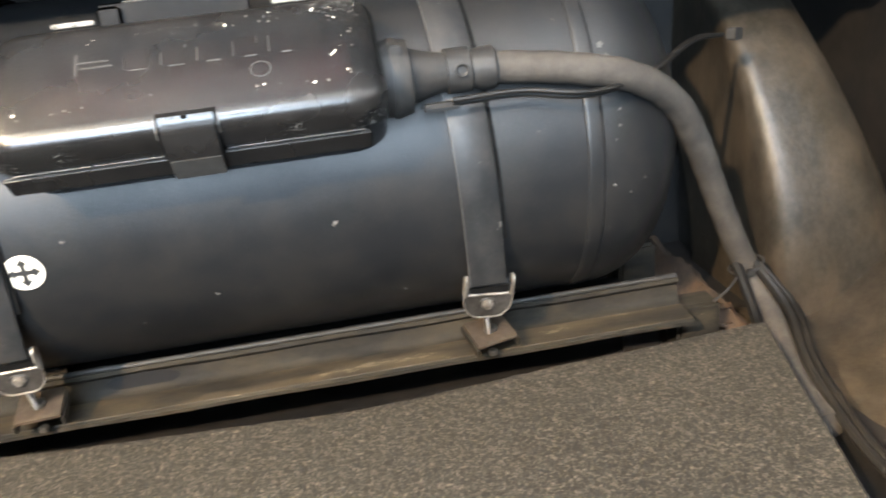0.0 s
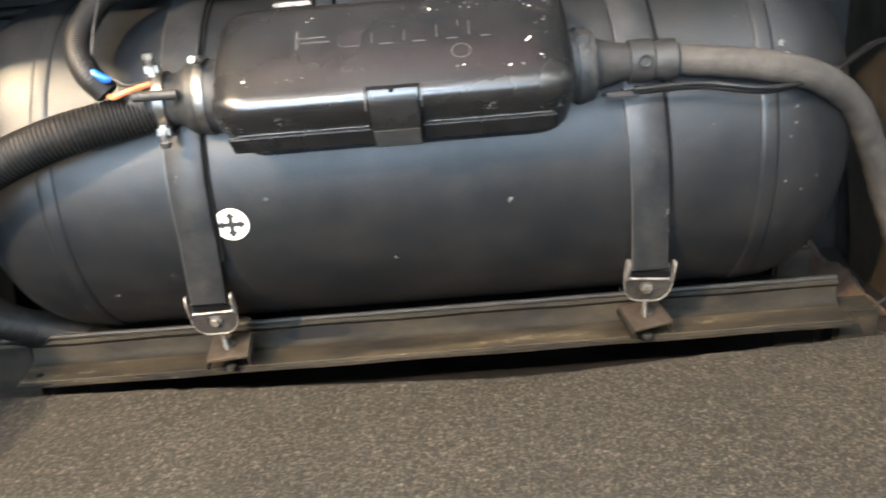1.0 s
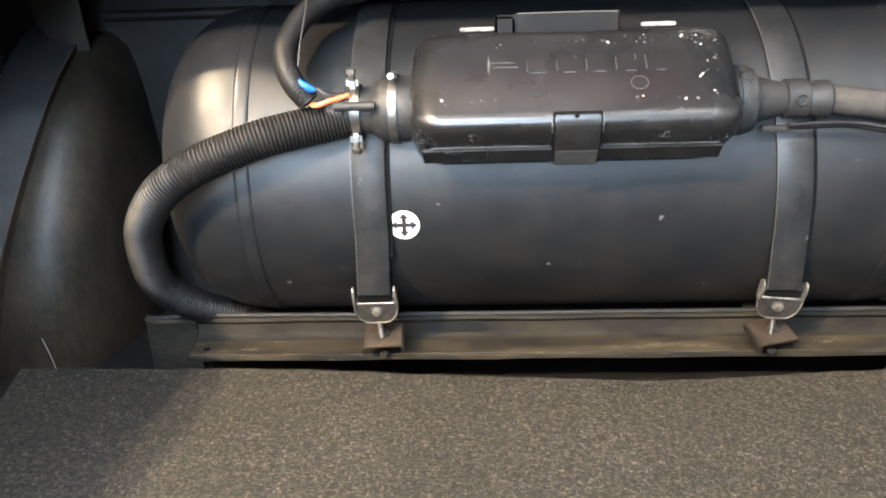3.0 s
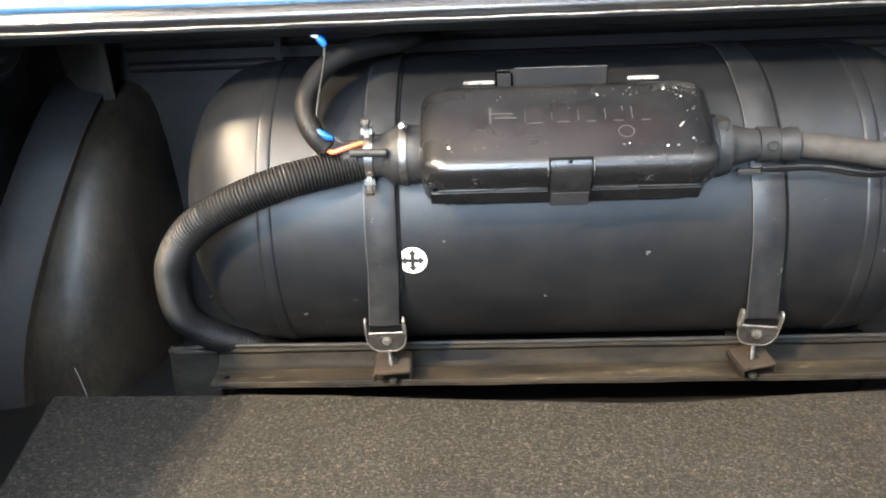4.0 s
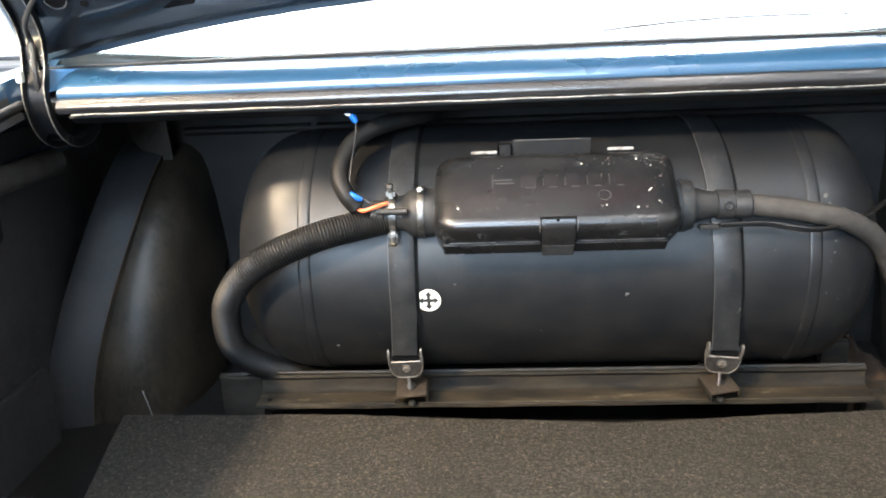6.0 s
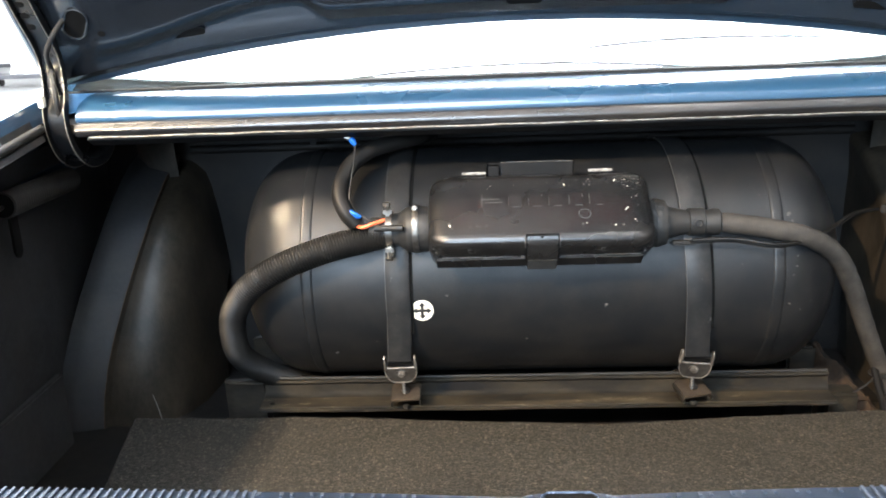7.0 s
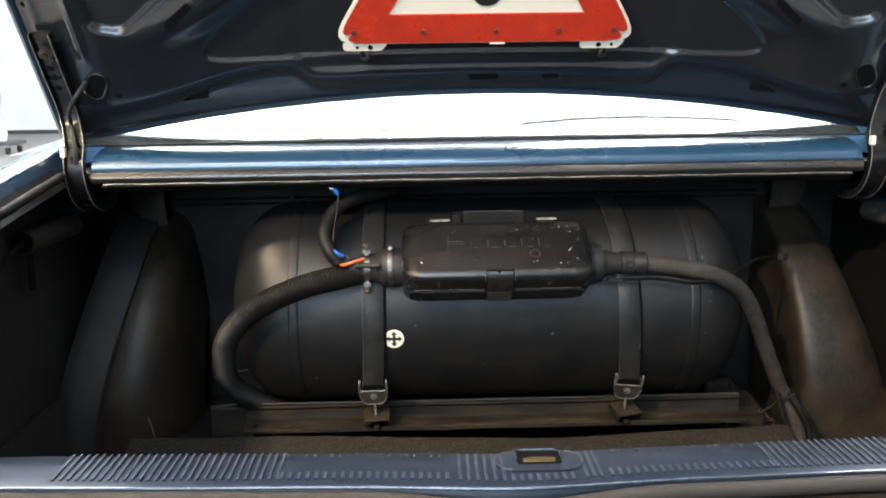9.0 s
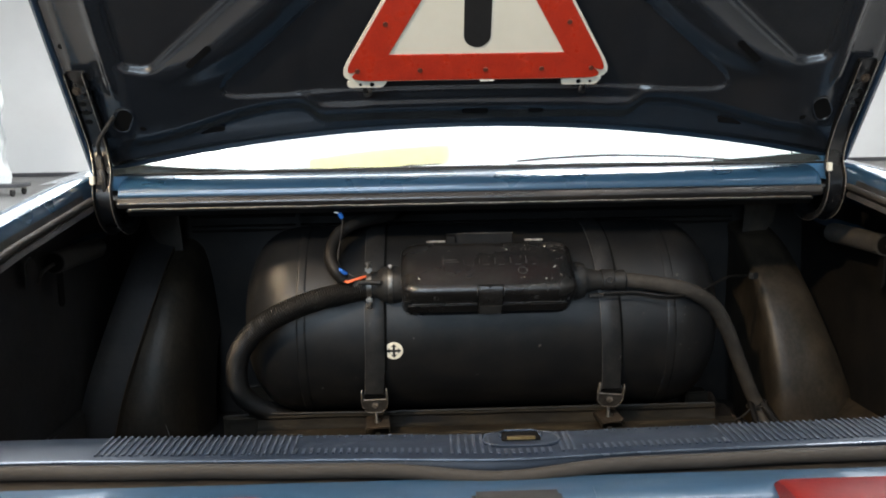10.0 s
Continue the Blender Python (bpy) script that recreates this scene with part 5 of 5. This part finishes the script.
# ---- mounting rails under the tank ----
def rail_section(yb, sg, a, b):
    """Pressed rail: rolled top lip, sloping face, rounded bend and a flat foot flange."""
    sec = [(0.006, 0.5640), (0.001, 0.5660), (-0.0045, 0.5650), (-0.0055, 0.5615), (-0.0035, 0.5585), (-0.0015, 0.5575), (-0.0030, 0.5480), (-0.0055, 0.5425), (-0.0100, 0.5400), (-0.0440, 0.5388),
           (-0.0465, 0.5375), (-0.0465, 0.5340), (-0.0440, 0.5352), (-0.0090, 0.5366), (-0.0010, 0.5400), (0.0030, 0.5480), (0.0060, 0.5570)]
    return bm_grid([[(x + (0.0014 * math.sin(k * 1.7) if 0 < k < 24 else 0), yb + sg * y, z + 0.0005 * math.sin(x * 37 + y * 90)) for y, z in sec] for k, x in enumerate([a + (b - a) * k / 24 for k in range(25)])], close_v=True, cap=True)


for yb, name in ((0.058, "front"), (0.238, "rear")):
    sg = 1 if name == "front" else -1
    rail = thing("mounting_rail", "dirty black pressed steel rail under the gas tank", "rail", "mounting rails")
    part("pressing", rail_section(yb, sg, -0.425, 0.405), RUSTY, rail)
    part("foot_flange", bm_grid([[(x, yb - sg * q, 0.5398 + h) for q, h in ((0.012, 0.0), (0.0125, 0.0009), (0.030, 0.0006 + 0.0004 * math.sin(x * 50)), (0.0435, 0.0002), (0.0440, -0.0006))] for x in [-0.424 + 0.828 * k / 30 for k in range(31)]]), RUSTF, rail, "dusty rust-brown flange")
    strip = [(-0.484, yb + sg * 0.004, 0.5625), (-0.462, yb, 0.5655), (-0.43, yb - sg * 0.002, 0.5680), (-0.36, yb - sg * 0.002, 0.5682), (-0.23, yb - sg * 0.001, 0.5670), (0.10, yb - sg * 0.001, 0.5668), (0.404, yb - sg * 0.001, 0.5672)]
    part("top_trim", bm_tube(even(spline(strip, 60), 0.01), 0.0026, 8), RUBBER, rail, "worn rubber edge strip")
    # added black strip keeps the shaded gap below the tank dark
    part("gap_filler", bm_prism([(yb + sg * 0.0064, 0.545), (yb + sg * 0.0064, 0.560), (yb + sg * 0.030, 0.560), (yb + sg * 0.046, 0.5545), (yb + sg * 0.046, 0.545)], -0.405, 0.355, 0.002), DARK, rail, "black strip added to fill the dark gap under the tank")
    for xx in (-0.40, 0.37):
        part("leg", bm_prism([(yb + sg * 0.0066, 0.4752), (yb + sg * 0.0066, 0.546), (yb + sg * 0.0106, 0.546), (yb + sg * 0.0106, 0.4752)], xx - 0.02, xx + 0.02, 0.001), TRUNK, rail)
    # the upright web runs on past the flange
    tail = [[(x, yb + sg * (y + 0.006 * smoothstep(-0.474, -0.487, x)), z) for y, z in ((0.006, 0.5635), (-0.004, 0.5640), (-0.0055, 0.5605), (-0.0035, 0.5575), (-0.0030, 0.5480), (-0.0040, 0.530), (-0.002, 0.505), (-0.001, 0.4752), (0.003, 0.4752), (0.002, 0.505), (0.0010, 0.530), (0.003, 0.5570))] for x in [-0.4262 - 0.061 * k / 8 for k in range(9)]]
    part("end_plate", bm_grid(tail, close_v=True, cap=True), RUSTY, rail, "dirty upright end of the rail")
    # thin dark oval laid on the sloping face
    part("dark_oval", bm_outline([(0.034 * math.cos(q) * (1 + 0.06 * math.sin(3 * q)), 0.0088 * math.sin(q)) for q in [2 * math.pi * k / 24 for k in range(24)]], basis(Vector((-0.126, yb - sg * 0.0030, 0.5500)), Vector((1, 0, 0)), Vector((0, 0.18 * sg, 0.98)), Vector((0, -0.98 * sg, 0.18))), 0.0006), DARKOVAL, rail, "thin dark oval patch")
    part("end_foot", bm_box((0.425, yb + sg * 0.004, 0.5055), (0.046, 0.034, 0.060), 0.004), RUSTY, rail)
    part("bolt_hole", bm_disc((-0.408, yb - sg * 0.031, 0.5402), (0, 0, 1), 0.0036, 0.001, 14), DARK, rail)
for xx in (-0.21, 0.20):
    solo("tank_saddle", bm_prism([(0.0685, 0.5602), (0.0685, 0.566)] + [(TY + (TR + 0.0008) * math.cos(radians(a)), TZ + (TR + 0.0008) * math.sin(radians(a))) for a in range(244, 297, 4)] + [(0.2275, 0.566), (0.2275, 0.5602)], xx - 0.014, xx + 0.014), TRUNK,
         "black steel saddle carrying the gas tank", "saddle", "tank saddles")

# ---- hoses and wires ----
vent = thing("vent_hose", "black corrugated vent hose clamped to the valve housing", "hose")
part("cuff", bm_lathe_x([(-0.224, 0.0202), (-0.238, 0.0204), (-0.239, 0.0186)], -0.0165, 0.8110, 28), RUBBER, vent)
part("corrugated_tube", bm_ribbed([(-0.196, -0.015, 0.8130), (-0.245, -0.024, 0.804), (-0.300, -0.041, 0.795), (-0.358, -0.050, 0.775), (-0.398, -0.046, 0.750), (-0.426, -0.030, 0.717), (-0.441, -0.012, 0.685), (-0.447, 0.012, 0.636), (-0.438, 0.038, 0.602), (-0.415, 0.066, 0.573), (-0.385, 0.092, 0.548), (-0.35, 0.11, 0.520)], 0.0186, 0.0172, 0.0037, 20), HOSEB, vent)
up = [(-0.255, -0.030, 0.827), (-0.267, -0.030, 0.843), (-0.276, -0.018, 0.861), (-0.275, 0.000, 0.878), (-0.263, 0.025, 0.898), (-0.241, 0.045, 0.911), (-0.213, 0.070, 0.916), (-0.191, 0.095, 0.917), (-0.169, 0.130, 0.919), (-0.155, 0.20, 0.919)]
loom = thing("wire_conduit", "thin black corrugated conduit with cut end and wires", "conduit")
part("sleeve", bm_ribbed(up, 0.0111, 0.01085, 0.0024, 18), HOSEB, loom)
d = (Vector(up[0]) - Vector(up[1])).normalized()
part("open_end", bm_disc(Vector(up[0]) + d * 0.0008, d, 0.0092, 0.001, 16), DARK, loom)
part("red_wire", bm_tube(spline([(-0.256, -0.030, 0.8255), (-0.246, -0.040, 0.8245), (-0.233, -0.040, 0.8285), (-0.217, -0.032, 0.8315)], 16), 0.0024, 8), REDWIRE, loom, "orange-red insulated wire")
part("thin_black_wire", bm_tube(spline([(-0.2445, -0.034, 0.8385), (-0.236, -0.036, 0.833), (-0.218, -0.030, 0.831)], 16), 0.0018, 8), RUBBER, loom)
part("crimp", bm_tube([(-0.2640, -0.034, 0.8480), (-0.2600, -0.036, 0.8450), (-0.2590, -0.036, 0.8440), (-0.2510, -0.037, 0.8390), (-0.2470, -0.036, 0.8380)], lambda k: (0.0020, 0.0034, 0.0037, 0.0037, 0.0022)[k], 10), BLUECAP, loom, "blue crimp connector")
part("thin_wire", bm_tube(spline([(-0.2635, -0.030, 0.849), (-0.262, -0.012, 0.875), (-0.258, 0.010, 0.905), (-0.257, 0.020, 0.925)], 20), 0.0011, 6), RUBBER, loom)
lug = thing("wire_lug", "loose blue insulated ring terminal under the deck", "connector")
part("sleeve", bm_tube([(-0.2570, 0.020, 0.9235), (-0.2600, 0.020, 0.9290), (-0.2630, 0.020, 0.9320)], lambda k: (0.003, 0.0044, 0.004)[k], 10), BLUECAP, lug)
part("tongue", bm_box((-0.2690, 0.020, 0.9355), (0.012, 0.003, 0.0045), 0.001, Matrix.Rotation(radians(25), 4, "Y")), ZINC, lug)

rh = [(0.200, -0.015, 0.8140), (0.235, -0.018, 0.8115), (0.290, -0.027, 0.804), (0.338, -0.020, 0.789), (0.382, 0.006, 0.757), (0.416, 0.035, 0.709), (0.446, 0.060, 0.650), (0.478, 0.078, 0.583), (0.495, 0.076, 0.546), (0.500, 0.055, 0.522), (0.492, 0.010, 0.506), (0.474, -0.055, 0.497), (0.462, -0.13, 0.494)]
fill = thing("filler_hose", "dusty grey rubber hose running down beside the wheel housing", "hose")
part("ferrule", bm_lathe_x([(0.200, 0.0150), (0.2085, 0.0172), (0.218, 0.0172), (0.220, 0.0150)], -0.0155, 0.8135, 28), RUBBER, fill)
part("tube", bm_tube(even(spline(rh, 120), 0.006), lambda k: 0.0130 + 0.0003 * math.sin(k * 1.3), 18), HOSEG, fill)
cord = thing("sensor_cable", "two thin black cables along the filler hose", "cable")
for dz, dy in ((-0.017, -0.006), (-0.021, -0.001)):
    part("strand", bm_tube(spline([(0.180, -0.03 + dy, 0.812 + dz), (0.235, -0.030 + dy, 0.8125 + dz), (0.290, -0.038 + dy, 0.806 + dz), (0.350, -0.008 + dy, 0.797 + 0.4 * dz), (0.42, 0.06 + dy, 0.800), (0.480, 0.12, 0.79)], 40), 0.0022, 8), HOSEB, cord)
part("plug", bm_outline(rounded([(-0.008, -0.006), (0.008, -0.007), (0.008, 0.005), (-0.007, 0.007)], 0.003), basis(Vector((0.492, 0.128, 0.789)), Vector((0.8, 0.6, 0)), Vector((0, 0, 1)), Vector((0.6, -0.8, 0))), 0.010, 0.002), RUBBER, cord, "black cable plug")
floorc = thing("floor_cable", "bundle of black cables on the boot floor beside the carpet", "cable")
for k, (off, r) in enumerate(((-0.022, 0.0058), (0.014, 0.0052), (0.022, 0.0040))):
    part("strand", bm_tube(spline([(0.489 + off * 0.5, 0.074 - 0.004 * k, 0.560), (0.494 + off, 0.020, 0.526), (0.472 + off, -0.050, 0.512), (0.458 + off, -0.120, 0.505), (0.450 + off, -0.190, 0.500), (0.452 + off, -0.30, 0.495)], 40), r, 8), HOSEB, floorc)
tie = [Vector((0.4900 + 0.0170 * math.cos(2 * math.pi * k / 20), 0.0760 + 0.0165 * math.sin(2 * math.pi * k / 20), 0.556 + 0.006 * math.cos(2 * math.pi * k / 20))) for k in range(21)]
rng = random.Random(31)
scale = thing("rusty_bracket", "rust-eaten brown steel bracket at the rail's end beside the hose", "bracket")
rows = []
for i in range(25):
    x = 0.400 + 0.108 * i / 24
    col = []
    for j in range(37):
        y = 0.052 + 0.288 * j / 36
        ridge = 0.026 * math.exp(-((x - 0.484 - 0.004 * math.sin(y * 40)) / 0.012) ** 2) + 0.006 * math.exp(-((x - 0.435) / 0.02) ** 2)
        fall = smoothstep(0.0, 3.0, min(i, 24 - i)) * smoothstep(0.0, 3.0, min(j, 36 - j))
        col.append((x + rng.uniform(-0.001, 0.001), y + rng.uniform(-0.002, 0.002), 0.4750 + fall * (0.003 + ridge * (0.8 + 0.2 * math.sin(y * 63)) + rng.uniform(0, 0.0022))))
    rows.append(col)
part("plate", bm_grid(rows), RUSTO, scale)
for k in range(16):
    u = rng.random()
    part("flake", bm_box((0.436 + 0.066 * u, 0.060 + rng.uniform(0.0, 0.055), 0.4800 + 0.034 * (0.3 + 0.7 * u) * rng.random()), (rng.uniform(0.008, 0.022), rng.uniform(0.006, 0.016), rng.uniform(0.0012, 0.003)), 0.0005, Euler((rng.uniform(-0.5, 0.5), rng.uniform(-0.4, 0.4), rng.uniform(0, 3))).to_matrix().to_4x4()), rng.choice((RUSTO, RUSTO, PLATE)), scale)
ct = thing("cable_tie", "black plastic cable tie round hose and cables", "cable tie")
part("loop", bm_tube(tie, 0.0018, 8), RUBBER, ct)
part("tail", bm_tube(spline([(0.476, 0.064, 0.553), (0.460, 0.052, 0.546), (0.440, 0.046, 0.537)], 10), 0.0016, 6), RUBBER, ct)
part("head", bm_box((0.486, 0.0585, 0.556), (0.008, 0.006, 0.007), 0.001), RUBBER, ct)

# ---- carpeted floor board ----
def carpet_edge(x):
    """Far edge of the board, bowed, with a sagging middle."""
    g = math.exp(-((x - 0.06) / 0.27) ** 2)
    return -0.0235 - 0.029 * g, 0.5450 - 0.0015 * g


rng = random.Random(5)
rows = []
nx, ny = 90, 60
for i in range(nx + 1):
    f = i / nx
    col = []
    for j in range(ny + 1):
        g = j / ny
        xl = -0.594 + 0.036 * min(1, g * 2.8) + 0.01 * max(0, g - 0.35)
        xr = 0.455 - 0.062 * min(1, g * 2.1) + 0.02 * max(0, g - 0.48)
        x = xl + (xr - xl) * f
        ye, ze = carpet_edge(x)
        y = ye + (-0.565 - ye) * g
        z = ze + 0.0012 * math.sin(x * 23 + y * 9) * math.sin(y * 17) + rng.uniform(-0.0005, 0.0005)
        col.append(Vector((x, y, z)))
    # rolled far edge
    p = col[0]
    col = [p + Vector((0, 0.004, -0.012)), p + Vector((0, 0.0045, -0.004)), p + Vector((0, 0.002, -0.001))] + col
    rows.append(col)
for side in (0, -1):
    sgn = -1 if side == 0 else 1
    base = rows[side]
    extra = [[q + Vector((sgn * 0.003, 0, -0.003)) for q in base], [q + Vector((sgn * 0.004, 0, -0.014)) for q in base]]
    if side == 0:
        rows = [extra[1], extra[0]] + rows
    else:
        rows = rows + extra
carpet = thing("floor_board", "boot floor board covered in grey speckled felt carpet", "carpet")
part("felt", bm_grid(rows), CARPET, carpet)
part("board", bm_box((-0.07, -0.30, 0.522), (0.96, 0.48, 0.016), 0.003), TRUNK, carpet)
for yy in (-0.12, -0.48):
    part("batten", bm_box((-0.07, yy, 0.4945), (0.94, 0.04, 0.0385), 0.002), TRUNK, carpet)
# loose fibres along the far edge
fib = bmesh.new()
for k in range(2600):
    x = rng.uniform(-0.60, 0.46)
    ye, ze = carpet_edge(x)
    yy = ye + 0.004 - abs(rng.gauss(0, 0.02))
    b = Vector((x, yy, ze + (0.0 if yy < ye - 0.001 else -0.002)))
    tip = b + Vector((rng.gauss(0, 0.0016), rng.gauss(0.0008, 0.0014), rng.uniform(0.0008, 0.0030)))
    sd = Vector((0.00022, 0, 0))
    vs = [fib.verts.new(q) for q in (b - sd, b + sd, tip)]
    fib.faces.new(vs)
part("fibres", fib, CARPET, carpet)

bristle = thing("bristle", "thin pale bristle standing between carpet and wheel housing", "bristle")
part("hair", bm_tube(spline([(-0.5575, -0.018, 0.530), (-0.5585, -0.0195, 0.545), (-0.5615, -0.020, 0.562), (-0.566, -0.020, 0.580)], 14), 0.0004, 5), GREYWIRE, bristle)

# ---- far side of the hall ----
cart = thing("trolley", "grey plastic-covered trolley on castors against the white wall", "trolley")
part("cover", bm_grid([[(-7.55 + 1.03 * i / 12 + 0.03 * math.sin(j * 1.3), 12.3 + 0.05 * math.sin(i * 1.7 + j * 0.4), 0.20 + 1.6 * j / 14) for i in range(13)] for j in range(15)]), SHEET, cart)
part("deck", bm_box((-7.2, 12.45, 0.165), (1.66, 0.5, 0.06), 0.008), BASEB, cart)
for x, y in ((-6.47, 12.25), (-7.9, 12.25), (-6.47, 12.65), (-7.9, 12.65)):
    w = part("castor", bm_lathe_x([(x - 0.02, 0.02), (x - 0.02, 0.056), (x - 0.014, 0.062), (x + 0.014, 0.062), (x + 0.02, 0.056), (x + 0.02, 0.02)], y, 0.062, 20), RUBBER, cart)
    part("fork", bm_box((x, y, 0.115), (0.06, 0.08, 0.05), 0.01), ZINC, w)
